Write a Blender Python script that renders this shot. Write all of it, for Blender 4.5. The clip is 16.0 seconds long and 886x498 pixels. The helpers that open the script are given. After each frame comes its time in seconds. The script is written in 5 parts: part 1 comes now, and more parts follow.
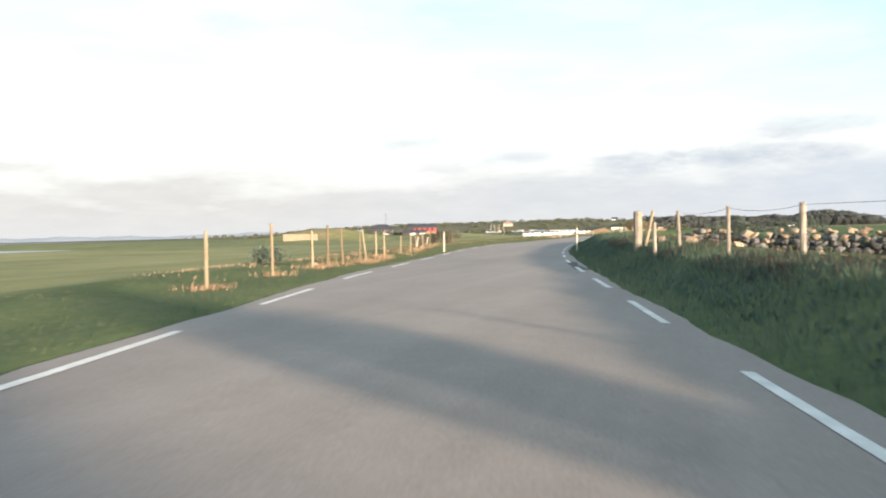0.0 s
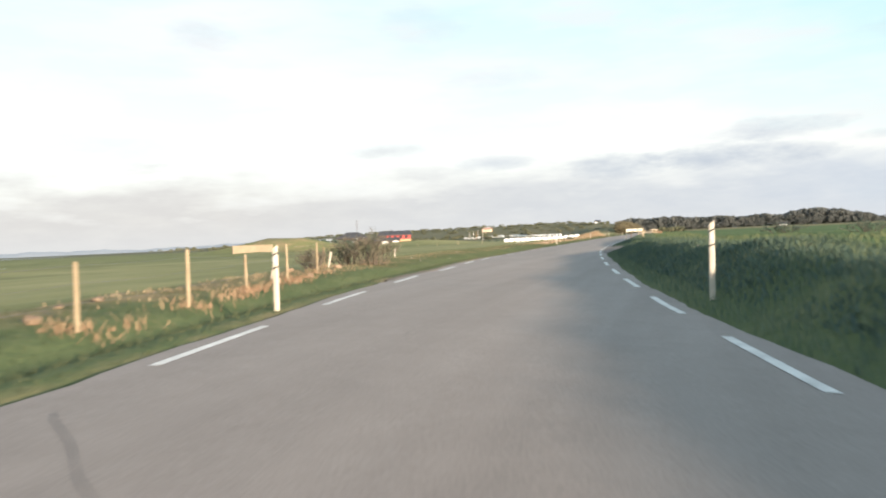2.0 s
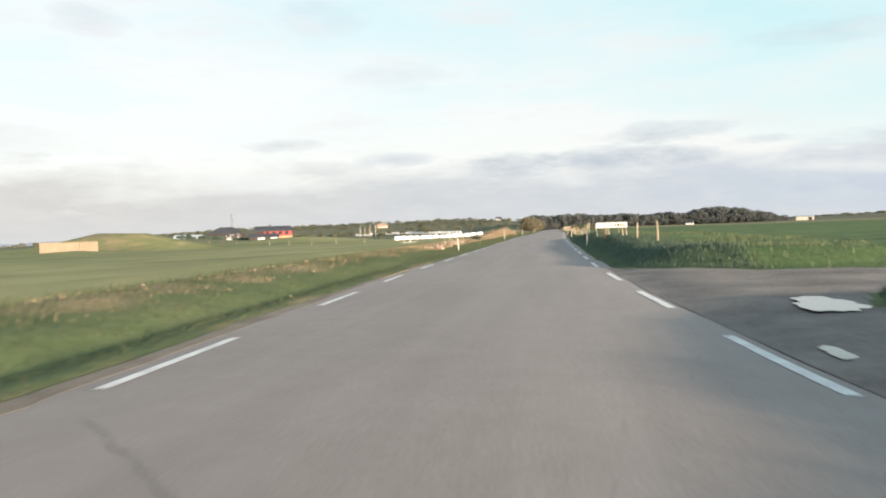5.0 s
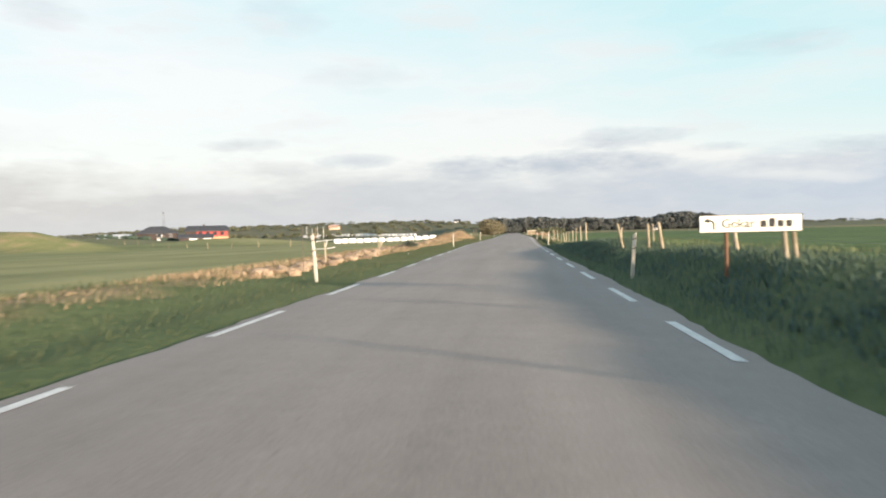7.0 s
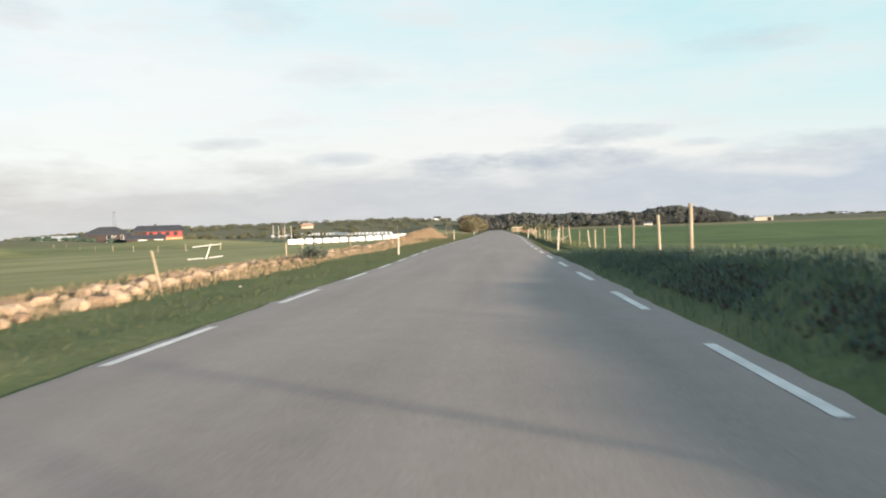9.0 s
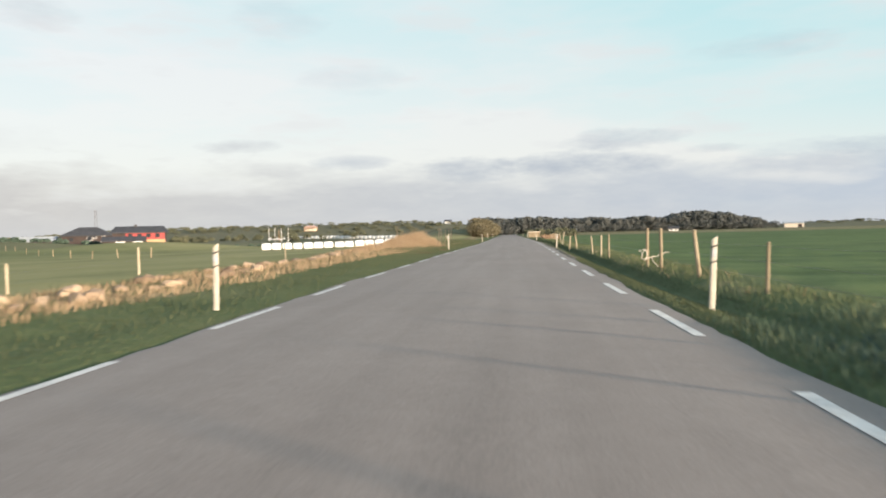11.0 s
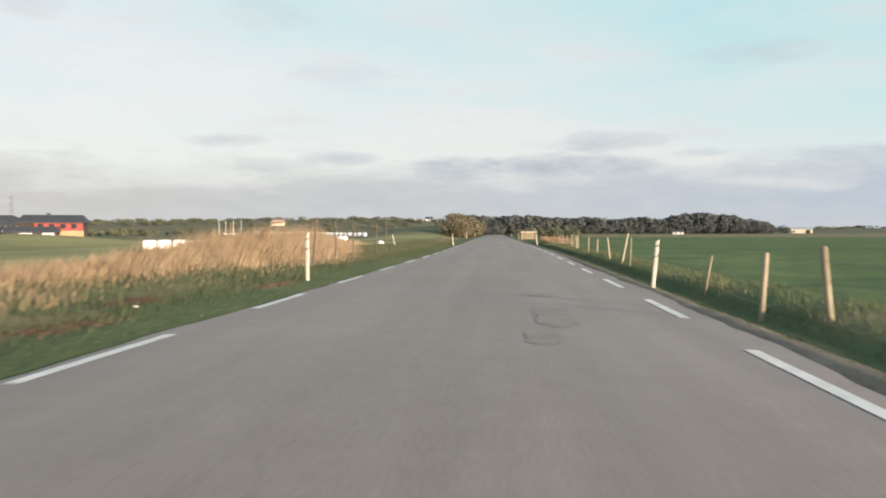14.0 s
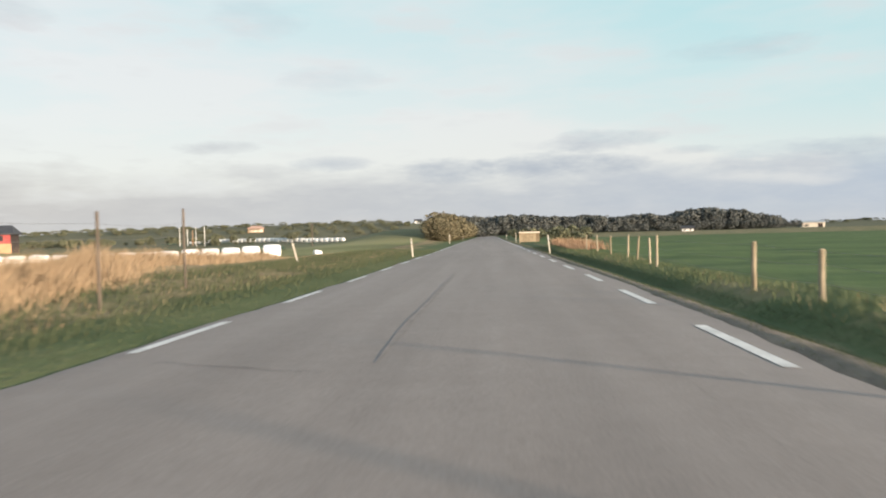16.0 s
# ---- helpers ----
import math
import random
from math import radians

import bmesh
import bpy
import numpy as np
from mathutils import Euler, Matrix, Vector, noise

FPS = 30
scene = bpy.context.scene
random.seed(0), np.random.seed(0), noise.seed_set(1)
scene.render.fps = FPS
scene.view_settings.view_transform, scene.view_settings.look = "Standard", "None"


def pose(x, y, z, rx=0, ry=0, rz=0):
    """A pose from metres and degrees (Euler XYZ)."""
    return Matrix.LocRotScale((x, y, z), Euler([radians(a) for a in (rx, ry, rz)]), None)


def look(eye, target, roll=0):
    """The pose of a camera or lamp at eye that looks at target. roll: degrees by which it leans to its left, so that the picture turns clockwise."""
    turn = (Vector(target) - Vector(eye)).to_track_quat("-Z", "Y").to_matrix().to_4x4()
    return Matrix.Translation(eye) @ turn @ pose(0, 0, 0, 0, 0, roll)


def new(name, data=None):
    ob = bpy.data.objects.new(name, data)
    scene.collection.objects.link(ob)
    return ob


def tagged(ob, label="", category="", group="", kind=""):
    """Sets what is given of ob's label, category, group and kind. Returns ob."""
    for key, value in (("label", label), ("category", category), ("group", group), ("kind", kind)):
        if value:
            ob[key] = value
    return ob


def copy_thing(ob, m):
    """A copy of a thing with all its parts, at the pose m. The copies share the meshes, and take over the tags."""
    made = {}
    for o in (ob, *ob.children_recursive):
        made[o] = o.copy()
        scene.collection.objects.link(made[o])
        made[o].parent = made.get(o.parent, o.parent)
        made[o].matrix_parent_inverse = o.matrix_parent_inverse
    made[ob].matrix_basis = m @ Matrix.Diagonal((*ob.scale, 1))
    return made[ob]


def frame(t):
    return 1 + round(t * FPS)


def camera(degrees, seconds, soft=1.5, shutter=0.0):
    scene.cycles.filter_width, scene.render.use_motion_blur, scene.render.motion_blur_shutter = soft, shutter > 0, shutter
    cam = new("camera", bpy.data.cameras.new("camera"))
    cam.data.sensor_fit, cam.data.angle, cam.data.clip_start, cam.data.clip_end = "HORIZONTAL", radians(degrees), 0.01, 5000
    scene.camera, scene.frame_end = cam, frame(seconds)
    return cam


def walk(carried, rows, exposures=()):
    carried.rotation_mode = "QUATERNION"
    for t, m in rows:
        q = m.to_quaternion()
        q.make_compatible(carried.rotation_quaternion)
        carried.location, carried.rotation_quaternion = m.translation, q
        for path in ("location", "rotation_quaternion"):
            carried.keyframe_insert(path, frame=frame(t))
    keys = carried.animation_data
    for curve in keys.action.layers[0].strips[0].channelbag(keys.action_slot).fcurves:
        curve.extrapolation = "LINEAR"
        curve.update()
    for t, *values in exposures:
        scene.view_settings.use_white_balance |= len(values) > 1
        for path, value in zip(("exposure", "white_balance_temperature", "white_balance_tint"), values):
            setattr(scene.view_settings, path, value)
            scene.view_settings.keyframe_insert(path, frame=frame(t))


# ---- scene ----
# The camera and its drive
cam = camera(60.29, 16.0, soft=2.0, shutter=0.25)
PATH = [
    (0.0, pose(11.925, 0.000, 1.147, 88.763, 1.308, 17.407)),
    (0.5, pose(10.700, 5.430, 1.146, 89.037, 1.836, 17.197)),
    (1.0, pose(8.915, 13.300, 1.150, 88.907, 2.167, 16.755)),
    (1.5, pose(7.480, 19.817, 1.149, 88.850, 2.343, 16.500)),
    (2.0, pose(6.150, 26.201, 1.158, 89.229, 2.499, 15.883)),
    (2.4, pose(5.147, 31.307, 1.154, 89.076, 2.213, 15.201)),
    (2.5, pose(4.907, 32.592, 1.150, 88.336, 2.523, 14.956)),
    (3.0, pose(3.783, 39.068, 1.151, 89.202, 2.042, 13.804)),
    (3.5, pose(2.822, 45.534, 1.154, 88.993, 1.664, 12.191)),
    (4.0, pose(2.034, 51.905, 1.172, 88.576, 1.406, 10.731)),
    (4.5, pose(1.471, 58.131, 1.163, 88.946, 1.794, 9.461)),
    (5.0, pose(1.001, 64.505, 1.165, 88.679, 2.004, 8.366)),
    (5.5, pose(0.645, 71.075, 1.150, 88.725, 1.474, 7.100)),
    (6.0, pose(0.415, 77.735, 1.150, 88.742, 1.426, 6.098)),
    (6.5, pose(0.275, 84.376, 1.150, 88.760, 1.378, 5.542)),
    (7.0, pose(0.179, 90.887, 1.150, 88.778, 1.330, 5.380)),
    (7.3, pose(0.127, 94.681, 1.115, 88.572, 1.331, 5.347)),
    (7.5, pose(0.091, 97.149, 1.156, 88.396, 1.333, 5.247)),
    (8.0, pose(0.019, 103.364, 1.149, 88.402, 1.841, 4.951)),
    (8.5, pose(-0.016, 109.610, 1.148, 88.243, 1.895, 4.502)),
    (9.0, pose(0.000, 115.843, 1.145, 88.557, 1.910, 4.079)),
    (9.5, pose(0.035, 122.014, 1.150, 88.819, 1.448, 4.281)),
    (10.0, pose(0.040, 128.153, 1.150, 88.840, 1.421, 4.660)),
    (10.5, pose(0.008, 134.290, 1.150, 88.862, 1.394, 4.963)),
    (11.0, pose(-0.047, 140.455, 1.150, 88.883, 1.367, 5.082)),
    (11.5, pose(-0.108, 146.678, 1.144, 88.886, 1.383, 5.063)),
    (12.0, pose(-0.168, 152.987, 1.143, 88.987, 0.811, 5.101)),
    (12.5, pose(-0.206, 159.355, 1.145, 88.894, 0.431, 4.924)),
    (13.0, pose(-0.232, 165.588, 1.146, 88.871, 0.643, 4.656)),
    (13.5, pose(-0.219, 171.596, 1.154, 88.945, 0.508, 4.318)),
    (14.0, pose(-0.126, 177.987, 1.152, 88.747, 0.103, 4.014)),
    (14.5, pose(0.000, 184.491, 1.145, 88.838, 0.323, 3.735)),
    (14.7, pose(0.028, 187.193, 1.152, 89.117, 0.934, 3.723)),
    (15.0, pose(0.086, 191.239, 1.155, 88.575, 0.715, 3.444)),
    (15.5, pose(0.155, 197.764, 1.143, 88.900, 1.437, 3.564)),
    (16.0, pose(0.273, 204.401, 1.140, 88.939, 1.490, 3.580)),
]
EXPOSURES = [(0.0, 0.98), (1.0, 0.96), (2.5, 0.87), (5.0, 0.80), (9.0, 0.72), (12.0, 0.61), (16.0, 0.57)]
walk(cam, PATH, EXPOSURES)

# World: evening sky, low sun behind and to the right of the drive
SUN_EL, SUN_AZ = 7.5, 54.0     # the sun stands SUN_AZ degrees east of the way the road comes from
SHADE = Vector((-math.sin(radians(SUN_AZ)), math.cos(radians(SUN_AZ)), 0))  # where shadows point
world = bpy.data.worlds.new("evening_sky")
scene.world = world
world.use_nodes = True


class Nodes:
    """Short hand for building a node tree."""

    def __init__(self, tree):
        self.tree = tree

    def add(self, kind, **given):
        node = self.tree.nodes.new(kind)
        for key, value in given.items():
            if key == "op":
                node.operation = value
            elif key == "sky":
                node.sky_type = value
        return node

    def put(self, socket, value):
        if isinstance(value, bpy.types.NodeSocket):
            self.tree.links.new(value, socket)
        elif value is not None:
            socket.default_value = value

    def math(self, op, a, b=None, c=None, clamp=False):
        n = self.add("ShaderNodeMath", op=op)
        n.use_clamp = clamp
        for i, v in enumerate((a, b, c)):
            self.put(n.inputs[i], v)
        return n.outputs[0]

    def noise(self, vector, scale, detail=3.0, rough=0.55):
        n = self.add("ShaderNodeTexNoise")
        self.put(n.inputs["Vector"], vector)
        n.inputs["Scale"].default_value, n.inputs["Detail"].default_value, n.inputs["Roughness"].default_value = scale, detail, rough
        return n.outputs["Fac"]

    def ramp(self, fac, stops):
        n = self.add("ShaderNodeValToRGB")
        self.put(n.inputs[0], fac)
        e = n.color_ramp.elements
        while len(e) < len(stops):
            e.new(0.5)
        for item, (p, c) in zip(e, stops):
            item.position, item.color = p, (*c, 1) if len(c) == 3 else c
        return n.outputs[0]

    def mix(self, fac, a, b, blend="MIX"):
        n = self.add("ShaderNodeMix")
        n.data_type, n.blend_type = "RGBA", blend
        self.put(n.inputs[0], fac)
        self.put(n.inputs[6], a if isinstance(a, bpy.types.NodeSocket) else (*a, 1))
        self.put(n.inputs[7], b if isinstance(b, bpy.types.NodeSocket) else (*b, 1))
        return n.outputs[2]

    def range(self, v, a, b, c=0.0, d=1.0):
        n = self.add("ShaderNodeMapRange")
        self.put(n.inputs[0], v)
        for i, x in zip((1, 2, 3, 4), (a, b, c, d)):
            n.inputs[i].default_value = x
        return n.outputs[0]


w = Nodes(world.node_tree)
background = world.node_tree.nodes["Background"]
sky = w.add("ShaderNodeTexSky", sky="NISHITA")
sky.sun_disc = False
sky.sun_elevation, sky.sun_rotation = radians(SUN_EL), radians(180 - SUN_AZ)
sky.dust_density, sky.ozone_density, sky.air_density = 1.5, 1.5, 1.0
coord = w.add("ShaderNodeTexCoord")
axes = w.add("ShaderNodeSeparateXYZ")
w.put(axes.inputs[0], coord.outputs["Generated"])
dx, dy, dz = axes.outputs
azimuth = w.math("ARCTAN2", dx, dy)                    # 0 along the drive, growing to the east
spherical = w.add("ShaderNodeCombineXYZ")
w.put(spherical.inputs[0], w.math("MULTIPLY", azimuth, 14.0))
w.put(spherical.inputs[1], w.math("MULTIPLY", dz, 46.0))
wide = w.add("ShaderNodeCombineXYZ")
w.put(wide.inputs[0], w.math("MULTIPLY", azimuth, 4.0))
w.put(wide.inputs[1], w.math("MULTIPLY", dz, 17.0))
ragged = w.noise(spherical.outputs[0], 1.0, 5, 0.62)    # the edges of single clouds
streak = w.noise(wide.outputs[0], 1.5, 4, 0.55)         # long low banks
veil = w.noise(wide.outputs[0], 0.75, 5, 0.55)          # thin high cloud
east = w.range(azimuth, -0.55, 0.48)
open_sky = w.math("ADD", w.math("MULTIPLY", w.range(dz, 0.10, 0.33), w.range(azimuth, -0.75, 0.0, 0.50, 0.85)), w.math("MULTIPLY", w.range(azimuth, -0.02, 0.50), w.range(dz, 0.06, 0.16, 0.2, 0.55)))
open_sky = w.math("SUBTRACT", open_sky, w.range(veil, 0.42, 0.66, 0.0, 0.45), clamp=True)
base = w.mix(open_sky, (1.10, 1.10, 1.085), (0.68, 1.05, 1.085))
base = w.mix(w.range(dz, 0.36, 0.75), base, (0.56, 0.78, 1.05))
blue = w.mix(0.05, base, sky.outputs[0])
# the grey bank over the horizon, billowing higher in the west
crown = w.math("ADD", dz, w.math("MULTIPLY", w.math("SUBTRACT", streak, 0.5), w.range(azimuth, -0.6, 0.3, 0.16, 0.10)))
crown = w.math("ADD", crown, w.math("MULTIPLY", w.math("SUBTRACT", ragged, 0.5), 0.05))
bank = w.math("MULTIPLY", w.range(crown, 0.050, 0.098, 1.0, 0.0), w.range(ragged, 0.30, 0.60, 0.80, 1.0))
grey = w.mix(east, (0.83, 0.815, 0.80), (0.69, 0.79, 0.92))
grey = w.mix(w.range(dz, 0.0, 0.035, 0.6, 0.0), grey, (0.86, 0.88, 0.90))
banked = w.mix(w.math("MULTIPLY", bank, 0.92), blue, grey)
rift = w.math("MULTIPLY", w.range(streak, 0.54, 0.66), w.range(dz, 0.02, 0.05))
banked = w.mix(w.math("MULTIPLY", rift, 0.35), banked, (1.0, 1.02, 1.04))
# single flat clouds: azimuth, height, half width, half depth, darkness
for az, up, half, deep, dark in ((0.140, 0.114, 0.065, 0.011, 0.70), (0.096, 0.087, 0.095, 0.012, 0.85), (-0.051, 0.082, 0.062, 0.012, 0.70), (-0.201, 0.095, 0.046, 0.008, 0.55),
                                 (-0.345, 0.116, 0.042, 0.007, 0.60), (0.322, 0.212, 0.070, 0.012, 0.40), (-0.198, 0.200, 0.060, 0.014, 0.30), (-0.291, 0.270, 0.050, 0.022, 0.30),
                                 (-0.569, 0.257, 0.036, 0.016, 0.50), (0.250, 0.098, 0.032, 0.005, 0.55), (0.365, 0.074, 0.100, 0.010, 0.38), (0.430, 0.092, 0.060, 0.008, 0.45), (-0.640, 0.120, 0.070, 0.018, 0.22)):
    across = w.math("DIVIDE", w.math("SUBTRACT", azimuth, az), half * 1.15)
    over = w.math("DIVIDE", w.math("SUBTRACT", dz, up), deep * 1.25)
    reach = w.math("ADD", w.math("MULTIPLY", across, across), w.math("MULTIPLY", over, over))
    reach = w.math("ADD", reach, w.math("MULTIPLY", w.math("SUBTRACT", ragged, 0.5), 3.2))
    banked = w.mix(w.range(reach, -0.3, 1.25, dark * (0.82 if up < 0.15 else 0.62), 0.0), banked, (0.56, 0.64, 0.76) if az > -0.3 else (0.68, 0.70, 0.76))
w.put(background.inputs[0], banked)
background.inputs[1].default_value = 0.475

sun = new("sun", bpy.data.lights.new("sun", "SUN"))
sun.data.energy, sun.data.angle, sun.data.color = 8.0, radians(2.8), (1.0, 0.80, 0.62)
sun.matrix_world = look((0, 0, 50), Vector((0, 0, 50)) + SHADE * math.cos(radians(SUN_EL)) - Vector((0, 0, math.sin(radians(SUN_EL)))))


# Materials
def material(name, rough=0.8, metal=0.0):
    m = bpy.data.materials.new(name)
    m.use_nodes = True
    n = Nodes(m.node_tree)
    shader = m.node_tree.nodes["Principled BSDF"]
    shader.inputs["Roughness"].default_value, shader.inputs["Metallic"].default_value = rough, metal
    shader.inputs["Specular IOR Level"].default_value = 0.3
    return m, n, shader


def bump(n, shader, height, strength, distance):
    b = n.add("ShaderNodeBump")
    b.inputs["Strength"].default_value, b.inputs["Distance"].default_value = strength, distance
    n.put(b.inputs["Height"], height)
    n.put(shader.inputs["Normal"], b.outputs[0])


def place(n):
    return n.add("ShaderNodeTexCoord").outputs["Object"]


def speckled(name, a, b, scale, fine, rough=0.8, relief=0.3, depth=0.01, metal=0.0, loose=False):
    """Two colours mixed by a coarse and a fine noise; loose: vary it from object to object too."""
    m, n, shader = material(name, rough, metal)
    at = place(n)
    coarse, small = n.noise(at, scale, 4), n.noise(at, fine, 3)
    fac = n.math("ADD", n.math("MULTIPLY", coarse, 0.65), n.math("MULTIPLY", small, 0.35))
    if loose:
        fac = n.math("ADD", fac, n.math("MULTIPLY", n.math("SUBTRACT", n.add("ShaderNodeObjectInfo").outputs["Random"], 0.5), 0.5))
    n.put(shader.inputs["Base Color"], n.ramp(fac, [(0.30, a), (0.70, b)]))
    bump(n, shader, small, relief, depth)
    return m


def blades(name, stops, rough=0.7):
    """Loose leaves and stalks, each with a tone of its own."""
    m, n, shader = material(name, rough)
    tone = n.add("ShaderNodeNewGeometry").outputs["Random Per Island"]
    spot = n.noise(place(n), 0.35, 3)
    fac = n.math("ADD", n.math("MULTIPLY", tone, 0.45), n.math("MULTIPLY", spot, 0.55))
    n.put(shader.inputs["Base Color"], n.ramp(fac, stops))
    shader.inputs["Specular IOR Level"].default_value = 0.15
    return m


def ground_material():
    m, n, shader = material("pasture", 0.95)
    at = place(n)
    big, mid, fine = n.noise(at, 0.03, 4), n.noise(at, 0.35, 4), n.noise(at, 5.0, 3)
    fac = n.math("ADD", n.math("MULTIPLY", big, 0.3), n.math("ADD", n.math("MULTIPLY", mid, 0.4), n.math("MULTIPLY", fine, 0.3)))
    verge = n.ramp(fac, [(0.32, (0.055, 0.080, 0.034)), (0.50, (0.090, 0.115, 0.050)), (0.68, (0.145, 0.150, 0.074))])
    lush = n.ramp(fac, [(0.30, (0.062, 0.096, 0.036)), (0.52, (0.098, 0.140, 0.052)), (0.72, (0.148, 0.172, 0.072))])
    rows = n.add("ShaderNodeMapping")
    n.put(rows.inputs[0], at)
    rows.inputs["Scale"].default_value = (0.02, 0.42, 1)
    drill = n.noise(rows.outputs[0], 1.0, 4, 0.6)
    lush = n.mix(n.range(drill, 0.46, 0.62, 0.0, 0.55), lush, (0.046, 0.074, 0.030))
    wide = n.math("ADD", n.math("MULTIPLY", n.noise(at, 0.06, 5), 0.6), n.math("MULTIPLY", fac, 0.4))
    meadow = n.ramp(wide, [(0.36, (0.158, 0.158, 0.070)), (0.50, (0.232, 0.222, 0.100)), (0.64, (0.295, 0.270, 0.135))])
    dry = n.ramp(fac, [(0.30, (0.16, 0.125, 0.068)), (0.55, (0.27, 0.20, 0.115)), (0.75, (0.36, 0.28, 0.17))])
    kinds = n.add("ShaderNodeAttribute")
    kinds.attribute_name = "cover"
    split = n.add("ShaderNodeSeparateColor")
    n.put(split.inputs[0], kinds.outputs["Color"])
    patchy = n.math("SUBTRACT", mid, 0.5)
    colour = n.mix(split.outputs[0], verge, lush)
    colour = n.mix(split.outputs[1], colour, meadow)
    dryness = n.range(n.math("ADD", split.outputs[2], n.math("MULTIPLY", patchy, 1.4)), 0.30, 0.75)
    colour = n.mix(n.math("MULTIPLY", dryness, n.range(split.outputs[2], 0.0, 0.25)), colour, dry)
    heath = n.ramp(fac, [(0.30, (0.080, 0.084, 0.054)), (0.52, (0.122, 0.120, 0.076)), (0.72, (0.17, 0.155, 0.10))])
    colour = n.mix(kinds.outputs["Alpha"], colour, heath)
    n.put(shader.inputs["Base Color"], colour)
    shader.inputs["Specular IOR Level"].default_value = 0.1
    bump(n, shader, n.math("ADD", n.math("MULTIPLY", mid, 0.5), fine), 0.45, 0.06)
    return m


def asphalt_material():
    m, n, shader = material("worn_asphalt", 0.72)
    at = place(n)
    grit, mid, big = n.noise(at, 40.0, 3, 0.7), n.noise(at, 2.2, 6, 0.7), n.noise(at, 0.25, 3)
    stretch = n.add("ShaderNodeMapping")
    n.put(stretch.inputs[0], at)
    stretch.inputs["Scale"].default_value = (1.3, 0.06, 1)
    tracks = n.noise(stretch.outputs[0], 1.0, 4)
    fac = n.math("ADD", n.math("ADD", n.math("MULTIPLY", grit, 0.46), n.math("MULTIPLY", mid, 0.16)), n.math("ADD", n.math("MULTIPLY", tracks, 0.26), n.math("MULTIPLY", big, 0.12)))
    colour = n.ramp(fac, [(0.36, (0.176, 0.146, 0.124)), (0.50, (0.238, 0.199, 0.171)), (0.64, (0.306, 0.260, 0.225))])
    cracks = n.add("ShaderNodeTexVoronoi")
    cracks.feature = "DISTANCE_TO_EDGE"
    cracks.inputs["Scale"].default_value = 0.22
    warp = n.add("ShaderNodeMixRGB")
    warp.inputs[0].default_value = 0.12
    shift = n.add("ShaderNodeTexNoise")
    shift.inputs["Scale"].default_value = 0.9
    n.put(shift.inputs["Vector"], at)
    n.put(warp.inputs[1], at)
    n.put(warp.inputs[2], shift.outputs["Color"])
    n.put(cracks.inputs["Vector"], warp.outputs[0])
    crack = n.math("MULTIPLY", n.range(cracks.outputs["Distance"], 0.0, 0.004, 1.0, 0.0), n.range(mid, 0.50, 0.62))
    n.put(shader.inputs["Base Color"], n.mix(n.math("MULTIPLY", crack, 0.25), colour, (0.06, 0.056, 0.052)))
    shader.inputs["Specular IOR Level"].default_value = 0.36
    bump(n, shader, grit, 0.35, 0.006)
    return m


GROUND = ground_material()
ASPHALT = asphalt_material()
DARK_MARK = speckled("dark_road_mark", (0.045, 0.045, 0.045), (0.10, 0.095, 0.09), 1.5, 30, 0.8, 0.4, 0.006)
PAINT = speckled("worn_road_paint", (0.44, 0.42, 0.385), (0.78, 0.75, 0.69), 2.5, 22, 0.6, 0.2, 0.003)
SOIL = speckled("bare_earth", (0.10, 0.082, 0.062), (0.25, 0.202, 0.150), 1.1, 18, 0.95, 0.7, 0.02)
GRAVEL = speckled("muddy_gravel", (0.075, 0.062, 0.054), (0.25, 0.21, 0.175), 0.8, 14, 0.85, 0.6, 0.02)
BROWN_WOOD = speckled("brown_post_wood", (0.15, 0.115, 0.072), (0.29, 0.235, 0.155), 3.0, 40, 0.85, 0.4, 0.004, loose=True)
WOOD = speckled("weathered_post_wood", (0.22, 0.180, 0.120), (0.38, 0.325, 0.235), 3.0, 40, 0.85, 0.4, 0.004, loose=True)
GREY_WOOD = speckled("grey_post_wood", (0.20, 0.175, 0.14), (0.40, 0.35, 0.28), 3.0, 40, 0.85, 0.4, 0.004, loose=True)
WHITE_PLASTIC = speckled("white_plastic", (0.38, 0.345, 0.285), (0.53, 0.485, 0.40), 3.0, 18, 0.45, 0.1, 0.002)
BLACK_PLASTIC = speckled("black_plastic", (0.02, 0.02, 0.02), (0.05, 0.05, 0.05), 6, 30, 0.4, 0.1, 0.002)
REFLECTOR = speckled("grey_reflector", (0.30, 0.31, 0.32), (0.5, 0.5, 0.5), 20, 90, 0.25, 0.2, 0.001)
STONE = speckled("field_stone", (0.17, 0.122, 0.082), (0.40, 0.300, 0.205), 3.2, 22, 0.92, 0.6, 0.02, loose=True)
# grey wall stone with the shade it stands in put into the colour
SHADED_WALL_STONE = speckled("shaded_grey_wall_stone", (0.050, 0.050, 0.050), (0.17, 0.165, 0.155), 3.0, 20, 0.92, 0.6, 0.02, loose=True)
CONCRETE = speckled("pale_concrete", (0.175, 0.143, 0.097), (0.245, 0.203, 0.143), 0.5, 6, 0.9, 0.3, 0.01)
BALE = speckled("white_bale_wrap", (0.62, 0.62, 0.60), (0.86, 0.86, 0.84), 1.2, 8, 0.35, 0.35, 0.03, loose=True)
RUST = speckled("rusty_steel", (0.10, 0.055, 0.035), (0.22, 0.12, 0.07), 3, 30, 0.75, 0.3, 0.002, metal=0.3)
WIRE = speckled("fence_wire", (0.14, 0.13, 0.12), (0.25, 0.24, 0.23), 5, 40, 0.5, 0.1, 0.001, metal=0.6)
RED = speckled("red_boards", (0.24, 0.045, 0.045), (0.33, 0.07, 0.065), 0.6, 5, 0.75, 0.2, 0.01)
